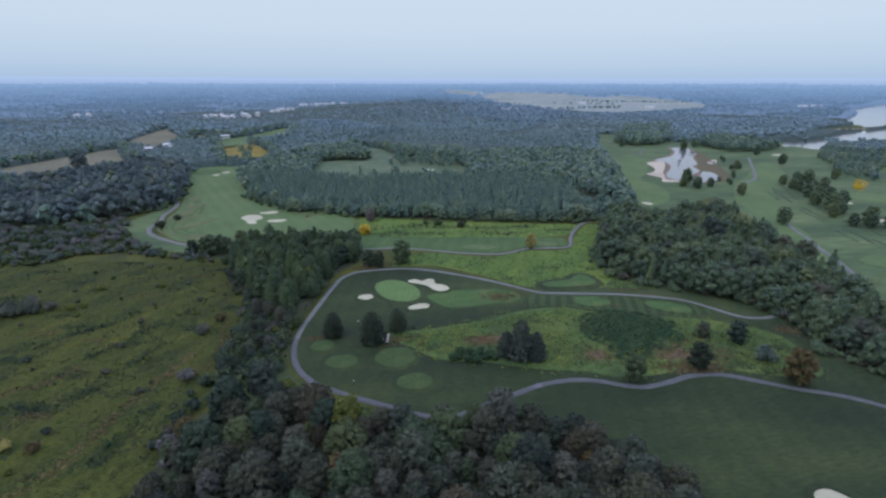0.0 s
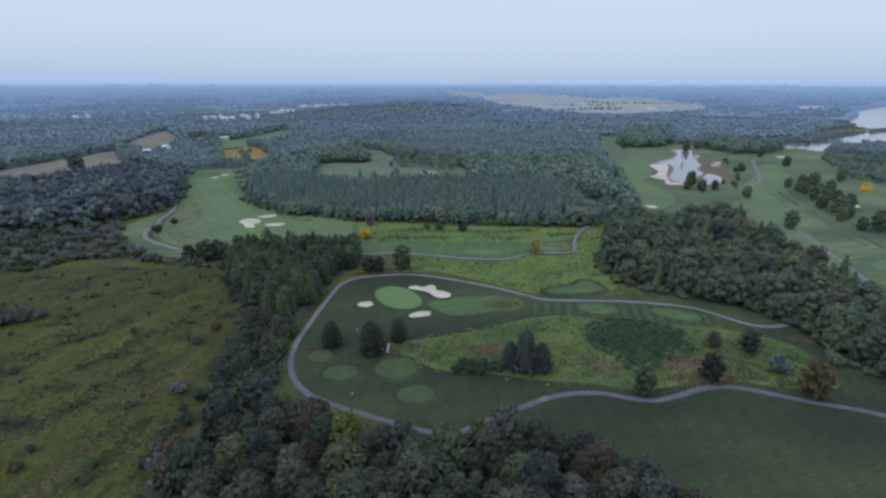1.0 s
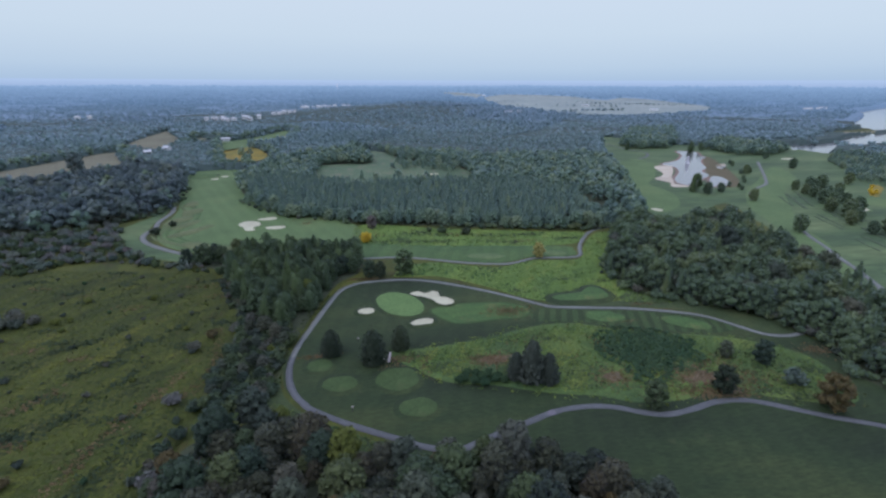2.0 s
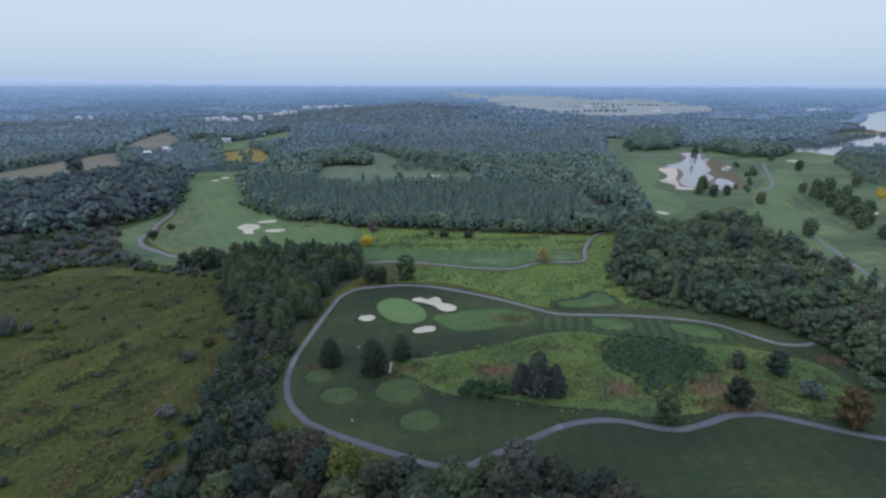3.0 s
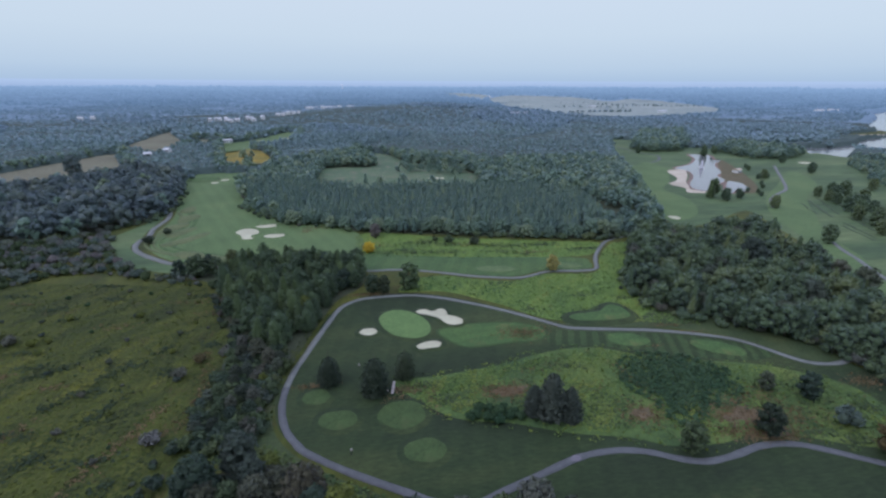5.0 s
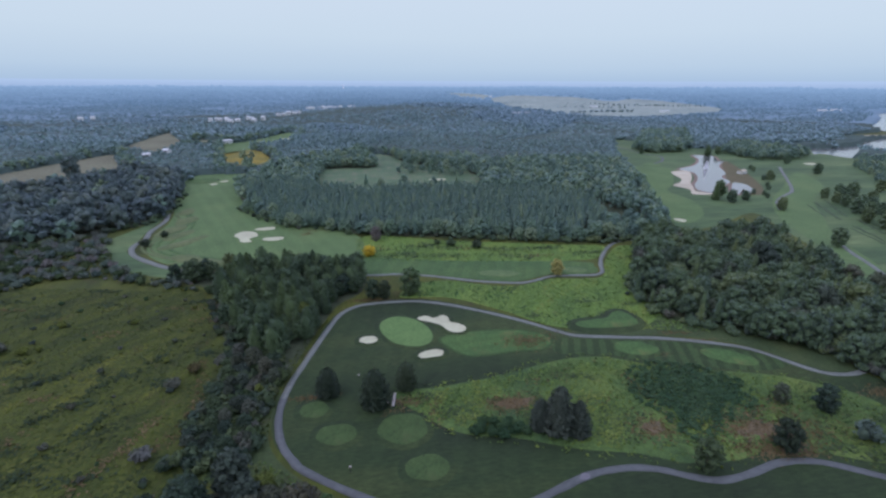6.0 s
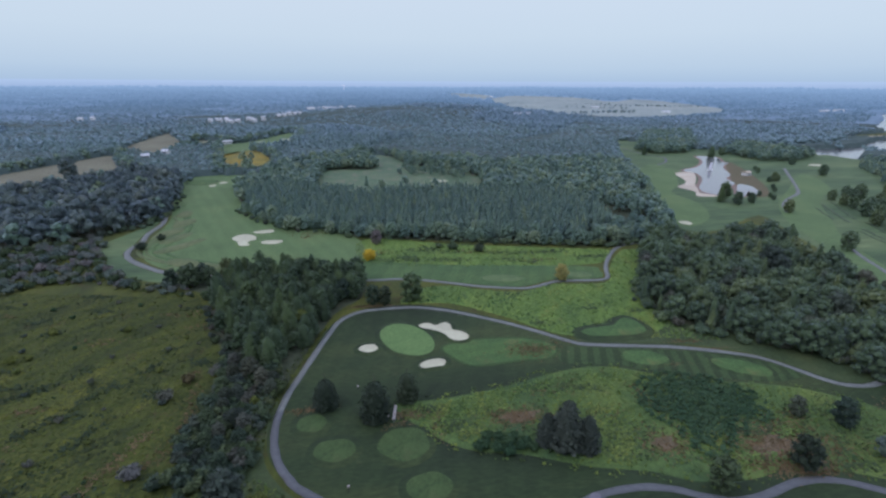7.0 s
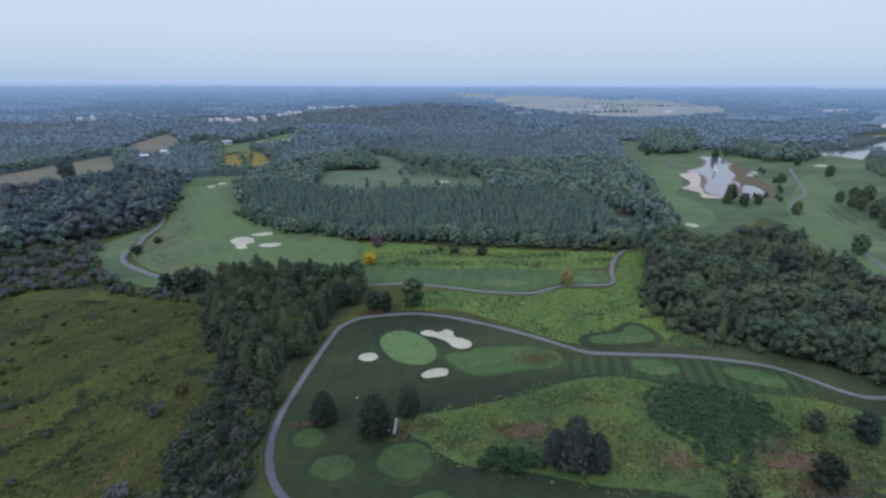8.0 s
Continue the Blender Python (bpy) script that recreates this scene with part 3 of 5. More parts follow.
def woods(name, kinds, places, seed, mats, label, low=0.75, high=1.2, z=None, stalk=True, category="woodland"):
    """A wood in one mesh: kinds are crowns, each with the slot of its material."""
    rng = np.random.default_rng(seed)
    vs, fs, tint, slot, k = [], [], [], [], 0
    stems = limb((0, 0, -0.5), (0, 0, 6), 0.22, 0.15, 4)
    pick = rng.integers(0, len(kinds), len(places))
    for i, (x, y) in enumerate(places):
        (v, f), s = kinds[pick[i]]
        a, g = rng.uniform(0, 6.28), rng.uniform(low, high)
        c, q = math.cos(a) * g, math.sin(a) * g
        rot = np.array(((c, q, 0), (-q, c, 0), (0, 0, g * rng.uniform(0.9, 1.12))))
        foot = (x, y, 0 if z is None else z[i])
        vs.append(v @ rot + foot)
        fs.append(f + k)
        k += len(v)
        tint.append(np.full(len(f), rng.uniform(0, 0.999)))
        slot.append(np.full(len(f), s))
        if stalk:
            vs.append(stems[0] + foot)
            fs.append(stems[1] + k)
            k += len(stems[0])
            tint.append(np.zeros(len(stems[1])))
            slot.append(np.full(len(stems[1]), len(mats)))
    ob = mesh_ob(name, np.concatenate(vs), np.concatenate(fs), list(mats) + [M_BARK], None, np.concatenate(tint), np.concatenate(slot), soft=True)
    return tagged(ob, label, category, kind="stuff")


def tufts(name, places, seed, leaf, size, tall, label, per=3, flat=0.4):
    """Grass and weed clumps standing on the ground, in one mesh."""
    rng = np.random.default_rng(seed)
    p = np.repeat(places, per, 0) + rng.normal(size=(len(places) * per, 2)) * size * 0.6
    n = len(p)
    pos = np.column_stack([p, rng.uniform(0.15, 1.0, n) * tall])
    d = rng.normal(size=(n, 3)) * flat + (0, 0, 1.0)
    v, f = leaf_quads(rng, pos, d, size * rng.uniform(0.6, 1.4, n), flat * 0.6)
    f = f.reshape(2, n, 3).transpose(1, 0, 2).reshape(-1, 3)
    u, w = places[:, 0] * 0.48 + places[:, 1] * 0.88, places[:, 0] * 0.88 - places[:, 1] * 0.48
    streak = 0.48 + 0.3 * np.sin(w / 2.6 + 1.6 * np.sin(u / 15) + np.sin(w / 9)) * np.sin(u / 8.3 + np.sin(w / 5)) + 0.34 * np.sin(u / 23 + 2 * np.sin(w / 14)) * np.cos(w / 11 + np.sin(u / 31))
    streak = streak + 0.2 * np.sin(w / 1.1 + 2 * np.sin(u / 6)) * np.sin(u / 4.2 + np.sin(w / 3))
    t = np.repeat(np.repeat(np.clip(streak + rng.uniform(-0.12, 0.12, len(places)), 0, 0.999), per), 2)
    return tagged(mesh_ob(name, v, f, leaf, None, t), label, "grass", kind="stuff")


# ---- the lie of the land ----
MOWN = smooth([(-38.5, 160), (-38, 146), (-33, 135), (-22, 125), (-4, 115), (10, 104), (34, 88), (52, 62), (80, 30), (190, 20), (175, 100), (152, 156), (131, 169), (98, 186), (66, 190.5), (40, 209), (17, 222.5), (4, 226.5), (-12, 226), (-24, 219), (-31, 206), (-35, 180)])
LOOP_MEADOW = smooth([(-4, 158), (10, 160), (32, 165), (45, 170), (60, 173.5), (72, 172), (88, 165), (118, 158.5), (131, 152), (141, 143), (141, 130), (136, 117.5), (121, 118.5), (108, 123), (95, 126), (84, 123), (70, 123), (60, 127), (45, 130), (29, 135.5), (16, 138), (6, 145)])
MID_MEADOW = smooth([(-2, 229), (6, 243), (21, 246), (36, 240), (54, 237), (71, 244), (97, 244.5), (108, 265), (118, 281), (129, 292), (140, 285), (128, 262), (110, 224), (106, 203), (118, 187.5), (90, 191.5), (60, 196), (40, 213), (19, 227)])
FAR_FAIRWAY = smooth([(-212, 547), (-184, 555), (-158, 544), (-144, 463), (-123, 412), (-96, 372), (-58, 352), (-28, 322), (-24, 283), (-46, 274), (-71, 270), (-92, 271.5), (-108, 271), (-133, 286), (-147, 305), (-156, 336), (-163, 375), (-193, 455), (-212, 517)])
ROUGH_STRIP = smooth([(-24, 322), (28, 309), (92, 296.5), (118, 292), (112, 280), (100, 270), (52, 270), (-18, 280)])
TEE_STRIP = smooth([(-21, 281), (24, 274), (93, 267), (100, 260), (96, 250.5), (74, 250.5), (55, 243), (37, 246), (8, 256), (-22, 259)])
GOLD_FIELD = smooth([(-217, 640), (-241, 714), (-220, 754), (-193, 729), (-147, 614), (-131, 575), (-171, 567), (-194, 576)])
FAR_CLEARING = smooth([(-241, 714), (-279, 824), (-254, 869), (-215, 1036), (-183, 928), (-174, 819), (-205, 772), (-220, 754)])
MID_CLEARING = smooth([(-86, 555), (-81, 579), (-59, 586), (-38, 582), (-30, 601), (-42, 653), (-59, 695), (-29, 699), (-5, 656), (6, 608), (24, 602), (62, 574), (78, 530), (76, 480), (64, 436), (24, 440), (-31, 430), (-76, 452)])
HAY_FIELD = smooth([(-420, 500), (-407, 642), (-384, 717), (-338, 640), (-284, 566), (-292, 517), (-303, 482), (-325, 468)])
HAY_FAR = smooth([(-348, 712), (-411, 790), (-451, 1034), (-417, 968), (-348, 860), (-318, 700)])
HAY_SMALL = smooth([(-333, 813), (-347, 891), (-290, 871), (-281, 796)])
PASTURE = smooth([(492, 2722), (618, 3300), (838, 3552), (1161, 3277), (1211, 2831), (1434, 3013), (1498, 2599), (1331, 1976), (1016, 1577), (702, 1386), (570, 1400), (462, 1492), (421, 1867)])
PASTURE_WEST = smooth([(304, 3763), (472, 3913), (637, 3578), (538, 3060), (378, 3136)])
OPEN_EAST = smooth([(185, 330), (213, 405), (240, 488), (273, 611), (330, 764), (380, 860), (420, 780), (470, 720), (560, 800), (610, 715), (595, 620), (700, 520), (560, 330), (400, 190), (205, 120), (212, 200), (236, 262), (252, 318), (262, 360), (210, 326)], steps=3)
POND = smooth([(397, 660), (387, 632), (370, 603), (345, 574), (316, 553), (319, 533), (313, 514), (300, 491), (279, 462), (270, 440), (278, 428), (297, 450), (306, 459), (326, 478), (333, 502), (352, 523), (370, 561), (388, 587), (406, 605), (401, 611), (419, 647), (413, 659)], steps=4)
SMALL_POND = smooth([(323, 470), (330, 470), (331, 461), (327, 450), (321, 436), (309, 424), (304, 425), (314, 442), (297, 423), (291, 421), (300, 438)], steps=4)
LAKE = smooth([(643, 743), (630, 718), (669, 727), (706, 739), (746, 761), (803, 809), (860, 844), (943, 880), (1150, 960), (1150, 800), (773, 691), (738, 687), (675, 678), (678, 691), (635, 655), (598, 623), (592, 646), (591, 664), (578, 665)], steps=4)
FAR_LAKE = smooth([(1060, 1056), (1265, 1245), (1472, 1431), (1525, 1518), (1740, 1683), (1963, 1844), (2376, 2095), (1700, 1200), (1184, 990), (1013, 947), (1030, 985), (1031, 1013)], steps=4)
CENTRE_WOOD = [(-123, 398), (-86, 352), (-27, 327), (27, 315), (60, 308), (92, 302), (124, 298), (140, 302), (165, 315), (180, 335), (210, 410), (236, 490), (262, 590), (240, 620), (100, 610), (50, 640), (-60, 720), (-130, 620), (-140, 560), (-152, 500), (-140, 440)]
WEST_WOOD = [(-262, 314), (-226, 317), (-208, 323), (-193, 336), (-181, 350), (-170, 367), (-170, 392), (-186, 450), (-217, 517), (-240, 545), (-278, 560), (-288, 517), (-299, 480), (-325, 464), (-420, 440), (-480, 400), (-340, 316)]
EAST_WOOD = [(119, 250), (126, 264), (135, 281), (146, 297), (158, 305), (170, 297), (195, 300), (222, 308), (226, 298), (222, 280), (219, 251), (212, 226), (207, 200), (204, 180), (197, 150), (197, 120), (185, 105), (160, 112), (147, 130), (156, 150), (152, 161), (142, 178), (120, 188), (107, 203), (103, 222), (112, 240)]
DAM_ROAD = [(640, 950), (675, 948), (745, 890), (812, 888), (880, 925), (1000, 975), (1035, 1010), (1060, 950), (1030, 930), (945, 885), (860, 850), (800, 860), (742, 862), (700, 890), (640, 935)]
CLEARINGS = [DAM_ROAD, FAR_FAIRWAY, GOLD_FIELD, FAR_CLEARING, MID_CLEARING, HAY_FIELD, HAY_FAR, HAY_SMALL, PASTURE, PASTURE_WEST, OPEN_EAST, LAKE, FAR_LAKE]


def step(a, b, v):
    t = np.clip((v - a) / (b - a), 0, 1)
    return t * t * (3 - 2 * t)


def height(x, y):
    """Level round the course; a wooded hill behind it and a rise towards the horizon."""
    d = np.hypot(x, y)
    hill = 26 * np.exp(-((x - 40) / 330) ** 2 - ((y - 1480) / 280) ** 2)
    return hill * step(1060, 1320, d) + 60 * np.clip((d - 2900) / 1950, 0, 1) ** 1.1


def ground_sheet():
    a = np.concatenate([-np.geomspace(4900, 60, 70), np.linspace(-50, 50, 11), np.geomspace(60, 4900, 70)])
    b = np.concatenate([np.linspace(-900, 0, 10), np.linspace(20, 600, 30), np.geomspace(620, 4900, 80)])
    x, y = np.meshgrid(a, b)
    v = np.column_stack([x.ravel(), y.ravel(), height(x, y).ravel()])
    n, k = len(a), np.arange(len(a) * (len(b) - 1)).reshape(-1, len(a))[:, :-1].ravel()
    f = np.concatenate([np.stack([k, k + 1, k + n], 1), np.stack([k + 1, k + n + 1, k + n], 1)])
    tagged(mesh_ob("ground", v, f, M_GROUND), "olive green rough meadow with brown patches", "ground", kind="structure")


ground_sheet()


def far_rim():
    """A low glowing ring, added as painted haze where the land ends."""
    k = np.linspace(-1.0, 1.0, 97)
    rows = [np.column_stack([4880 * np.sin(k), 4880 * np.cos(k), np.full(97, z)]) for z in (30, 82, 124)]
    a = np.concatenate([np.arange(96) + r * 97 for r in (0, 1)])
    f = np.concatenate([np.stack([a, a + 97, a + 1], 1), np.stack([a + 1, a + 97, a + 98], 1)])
    tagged(mesh_ob("backdrop", np.concatenate(rows), f, M_HAZE), "blue glowing backdrop of painted haze at the horizon", "distance", kind="structure")


far_rim()


def canopy():
    """The closed woods of the distance: a roof of rounded crowns, open over the clearings."""
    rng = np.random.default_rng(5)
    th = np.linspace(-0.88, 0.88, 420)
    rr = np.geomspace(520, 4860, 230)
    t, r = np.meshgrid(th, rr)
    r = r * (1 + rng.uniform(-0.0015, 0.0015, r.shape))
    x, y = (r * np.sin(t)).ravel(), (r * np.cos(t)).ravel()
    d = np.hypot(x, y)
    best, level = np.full(x.shape, 9.0), np.zeros(x.shape)
    size = np.where(d < 1300, 9.0, np.where(d < 2400, 14.0, 24.0))
    ix, iy = np.floor(x / size), np.floor(y / size)
    for dx in (-1, 0, 1):
        for dy in (-1, 0, 1):
            cx, cy = ix + dx, iy + dy
            h1 = np.modf(np.abs(np.sin(cx * 127.1 + cy * 311.7) * 43758.5453))[0]
            h2 = np.modf(np.abs(np.sin(cx * 269.5 + cy * 183.3) * 24634.6345))[0]
            q = np.hypot(x / size - cx - 0.15 - 0.7 * h1, y / size - cy - 0.15 - 0.7 * h2)
            near = q < best
            best = np.where(near, q, best)
            level = np.where(near, h1, level)
    wave = np.sin(x / 61 + 1.3 * np.sin(y / 83)) * np.sin(y / 97 + np.sin(x / 71))
    z = 8.5 + 5.5 * level + 2.0 * wave + size * 0.42 * np.sqrt(np.clip(1 - (best / 0.8) ** 2, 0, 1))
    open_land = np.zeros(x.shape, bool)
    for c in CLEARINGS + [CENTRE_WOOD, WEST_WOOD]:
        open_land |= inside(c, x, y)
    open_land |= (d < 560) & (x > -300) & (x < 330)
    z = np.where(open_land, -3.0, z * 0.42) + height(x, y)
    n, k = len(th), np.arange(len(th) * (len(rr) - 1)).reshape(-1, len(th))[:, :-1].ravel()
    dead = open_land
    q = np.stack([k, k + 1, k + n + 1, k + n], 1)
    q = q[~dead[q].all(1)]
    f = np.concatenate([q[:, [0, 1, 2]], q[:, [0, 2, 3]]])
    # Beyond 1550 m the roof glows too; tint sets its painted haze.
    tagged(mesh_ob("far_woods", np.column_stack([x, y, z]), f, [M_UNDER, M_DISTANT], None, np.interp(d, (1500, 2400, 4000, 4850), (0.06, 0.42, 0.82, 1.0))[f[:, 0]], (d[f[:, 0]] > 1550).astype(np.int32)), "dense green broadleaf woods to the horizon, painted hazy far off", "woodland", kind="stuff")


canopy()

# ---- mown ground, fields and water ----
cover("mown_rough", MOWN, 0.06, M_ROUGH, "dark green closely mown rough round the hole")
cover("path_verge", smooth([(58, 191), (66, 190), (97, 186.5), (112, 182), (126, 175), (138, 160), (146, 158), (158, 160), (154, 168), (140, 182), (120, 194), (106, 202), (98, 196), (86, 192.5), (70, 192.5)]), 0.115, M_VERGE, "dark green verge between path and wood")
cover("path_verge", smooth([(-39.5, 168), (-38.8, 150), (-37.5, 140), (-32, 131), (-22, 122.5), (-4, 112), (8, 106), (2, 102), (-12, 106), (-26, 114), (-40, 124), (-50, 128), (-48, 142), (-44, 158)]), 0.055, M_VERGE, "dark green weedy verge below the cart path")
cover("weedy_meadow", LOOP_MEADOW, 0.10, M_LOOP, "bright weedy meadow with bare brown spots")
cover("bright_meadow", MID_MEADOW, 0.10, M_BRIGHT, "yellow-green tall meadow between cart paths")
cover("fairway", FAR_FAIRWAY, 0.08, M_FAIR, "light green striped fairway between woods")
cover("meadow_strip", ROUGH_STRIP, 0.07, M_BRIGHT, "rough green strip before the pine wood")
cover("path_verge", smooth([(-186, 420), (-176, 398), (-168, 370), (-164, 341), (-160, 320), (-158, 305), (-150, 294), (-136, 281), (-120, 271), (-104, 266), (-84, 264), (-84, 258), (-106, 259), (-125, 263), (-142, 272), (-160, 286), (-170, 300), (-178, 325), (-176, 340), (-172, 366), (-180, 398), (-192, 418)]), 0.055, M_FARGRASS, "soft green verge outside the far path")
cover("tee_strip", TEE_STRIP, 0.11, M_FAIRB, "mown green strip beside the cart path")
cover("goldenrod_field", GOLD_FIELD, 0.12, M_GOLD, "yellow flowering field between dark trees")
cover("goldenrod_field", smooth([(404, 374), (420, 391), (440, 408), (452, 414), (446, 402), (430, 388), (408, 370)]), 0.14, M_GOLD, "yellow flowering patch beside the east trees")
cover("far_fairway", FAR_CLEARING, 0.12, M_FAIR, "pale green fairway in a far clearing")
cover("clearing", MID_CLEARING, 0.12, M_CLEAR, "green fairway in a clearing of the woods")
cover("hay_field", HAY_FIELD, 0.12, M_HAY, "tan cut hay field beside dark woods")
cover("hay_field", HAY_FAR, 0.3, M_HAY, "tan strip of hay field among woods")
cover("hay_field", HAY_SMALL, 0.3, M_HAY, "small tan field among dark trees")
cover("open_parkland", OPEN_EAST, 0.06, M_FARGRASS, "soft green open parkland round the pond")
cover("water", POND, 0.16, M_WATER, "still pale pond reflecting the grey sky")
cover("water", SMALL_POND, 0.16, M_WATER, "small still pond with a bare bank")
cover("water", LAKE, 0.12, M_WATER, "silvery lake inlet behind the far trees")
cover("water", FAR_LAKE, 0.12, M_WATER, "wide pale lake in the distance")
cover("beach", smooth([(296, 534), (318, 543), (315, 529), (298, 498), (282, 474), (273, 454), (265, 437), (275, 423), (255, 425), (263, 443), (259, 464), (273, 477), (285, 496)]), 0.11, M_BEACH, "pale sandy waste area along the pond")
cover("bank", outward(POND, 3.5), 0.09, M_SOIL, "bare brown bank round the pond")
cover("bank", outward(SMALL_POND, 3), 0.085, M_SOIL, "bare brown bank round the small pond")
cover("bare_ground", smooth([(384, 578), (409, 605), (385, 544), (365, 500), (340, 452), (318, 423), (308, 417), (300, 421), (318, 440), (320, 466), (325, 481), (349, 519)]), 0.10, M_WORN, "bare reddish soil beside the pond")
cover("east_fairway", smooth([(264, 570), (306, 562), (268, 480), (240, 440), (240, 400), (222, 357), (197, 336), (188, 350), (216, 428), (241, 503)]), 0.10, M_FAIR, "smooth light green fairway by the pond")
cover("east_fairway", smooth([(434, 523), (405, 455), (343, 396), (307, 346), (274, 300), (252, 250), (224, 205), (214, 215), (250, 290), (272, 345), (310, 400), (350, 440)]), 0.10, M_FAIR, "long striped light green fairway")
cover("east_fairway", smooth([(390, 367), (413, 354), (400, 335), (387, 328), (372, 343)]), 0.10, M_FAIR, "light green fairway strip by the east trees")
cover("dam_road", smooth([(640, 945), (675, 943), (742, 878), (812, 879), (898, 907), (977, 914), (976, 908), (898, 901), (812, 873), (740, 872), (675, 938)]), 0.4, M_BEACH, "pale track between the two lakes")


def pasture(p, label):
    bm = face_bm(p, 0)
    for v in bm.verts:
        v.co.z = float(height(np.float64(v.co.x), np.float64(v.co.y))) + 0.6
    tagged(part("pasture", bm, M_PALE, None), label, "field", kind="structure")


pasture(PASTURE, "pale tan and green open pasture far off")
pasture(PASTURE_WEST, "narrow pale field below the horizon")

# ---- cart paths ----
LOOP_UPPER = [(170, 163), (151, 157), (143, 156.3), (136, 159.5), (125, 173.3), (113, 179.2), (97, 183.7), (82, 185.8), (66, 188.1), (60.3, 191), (51.5, 198.4), (39.8, 207), (27, 214.8), (16.3, 220.3), (5, 223.8), (-3.4, 224), (-12, 223.2), (-20.1, 221), (-26.4, 214.3), (-29.3, 204.5), (-32.4, 189.7), (-35, 175.7), (-36.8, 166.4), (-37.4, 157.9)]
LOOP_LOWER = [(-36.8, 166.4), (-37.4, 157.9), (-36.9, 149.9), (-35.2, 142.5), (-32.6, 136.5), (-29.2, 131.8), (-26, 128.4), (-15, 121.3), (-1.6, 114.2), (6, 110.4), (14, 108.6), (21.3, 111.6), (35.2, 117.6), (42.2, 120.6), (48.1, 122.1), (55.6, 122.6), (62.5, 121.3), (68.7, 118.6), (75.3, 117), (83.4, 118.3), (92.6, 121), (100.4, 121.2), (106.9, 119.3), (120.4, 112.1), (133.6, 106), (142, 99), (150, 85)]
ribbon("cart_path", LOOP_UPPER, 2.1, 0.15, M_PALEPATH, "grey asphalt cart path curving round the green")
ribbon("cart_path", LOOP_LOWER, 2.15, 0.145, M_ASPHALT, "grey asphalt cart path winding past the tees")
ribbon("cart_path", [(-91, 268), (-59, 261), (-18.6, 256), (-5, 256.3), (8.3, 254), (21.4, 249.6), (36.5, 244), (54.3, 240.7), (62.8, 242.6), (72.7, 247.5), (83.5, 247.9), (94.6, 247.7), (100.5, 251), (104.1, 261.3), (109.4, 273), (120.5, 290.2), (130, 298.5), (142, 303)], 2.2, 0.15, M_PALEPATH, "narrow grey cart path through the meadow")
ribbon("cart_path", [(-84, 266), (-104, 267.5), (-119, 272.5), (-134.7, 282.7), (-149, 295), (-155.7, 305.4), (-158, 315), (-157.7, 326), (-162, 341), (-163, 355), (-165, 370), (-176, 398), (-186, 416)], 3.2, 0.16, M_PALEPATH, "pale cart path along the far fairway")
ribbon("cart_path", [(268, 295), (255, 268), (249, 252), (240, 232), (233, 214), (226, 199), (223, 193), (216, 186.6), (206, 181)], 2.7, 0.16, M_PALEPATH, "grey cart path beside the east fairway")
ribbon("cart_path", [(443, 559), (414, 517), (379, 466), (352, 430), (327, 410), (307, 391), (290, 366)], 3.0, 0.16, M_PALEPATH, "grey cart path past the pond")
ribbon("cart_path", [(334, 763), (338, 682), (347, 654), (330, 616), (301, 588)], 3.0, 0.16, M_ASPHALT, "narrow pale path to the far tee")

# ---- greens, tees and bunkers ----


def knoll(name, line, top, turf_mat, label, category, group="", wide=2.4, side=None):
    """A raised mown top with a grass shoulder round it."""
    c = line.mean(0)
    ob = thing(name, c[0], c[1], label, category, group)
    part("turf", face_bm(line - c, top, [(0.3, top - 0.05)]), turf_mat, ob)
    part("shoulder", face_bm(outward(line - c, 0.25), top - 0.06, [(wide * 0.4, top * 0.55), (wide, 0.0)]), side or M_ROUGH, ob, "green grass shoulder")
    return ob


knoll("putting_green", smooth([(-9.9, 200.9), (-8.4, 206.2), (-3.5, 208.9), (2.9, 206.2), (8, 199.9), (9.8, 192.6), (8.3, 187.2), (3.3, 185.1), (-3.4, 187.8), (-7.8, 193.6)]), 0.45, M_GREEN, "smooth bright green oval putting green", "green")
for x, y, a, b, turn in ((-27.2, 151.7, 3.8, 3.5, 0), (-19.4, 140.6, 5.2, 3.9, 0), (-1.4, 141.6, 6.6, 6.0, 0), (4.6, 126.8, 5.3, 4.1, 0)):
    knoll("tee_box", oval(x, y, a, b, turn), 0.35, M_TEEMID, "rounded mown green tee beside the cart path", "tee", "tees")
knoll("tee_box", oval(83, 177.6, 7.4, 4.6, -12), 0.35, M_APRON, "oval green tee with a worn edge", "tee", "tees", side=M_STRIPE)
knoll("tee_box", oval(47.7, 253, 10, 4.0, -5), 0.35, M_TEEPALE, "long oval tee on the far strip", "tee", "tees", side=M_FAIRB)
knoll("tee_box", oval(86.3, 255, 7.4, 3.3, -5), 0.35, M_TEEPALE, "small oval tee near the path bend", "tee", "tees", side=M_FAIRB)
knoll("tee_box", smooth([(67.3, 196.2), (70, 198.2), (76, 199.4), (82, 200.6), (85.5, 204.4), (89.4, 206), (91.8, 203), (92.6, 197), (90, 194), (82, 192.8), (71, 193.2)]), 0.8, M_APRON, "raised hook-shaped green tee above the path", "tee", "tees", 4.2)
knoll("tee_box", smooth([(105.6, 174.2), (112, 174.6), (118.2, 171), (121, 166.6), (118.6, 163.6), (112.3, 165), (106.2, 169.6)]), 0.35, M_APRON, "long pale green tee beside the path", "tee", "tees", side=M_STRIPE)
knoll("putting_green", oval(-195, 517, 13, 12), 0.3, M_APRON, "far pale putting green with two bunkers", "green")
knoll("putting_green", oval(256, 208, 12, 9), 0.4, M_FAIR, "light green putting green beyond the trees", "green", side=M_FARGRASS)
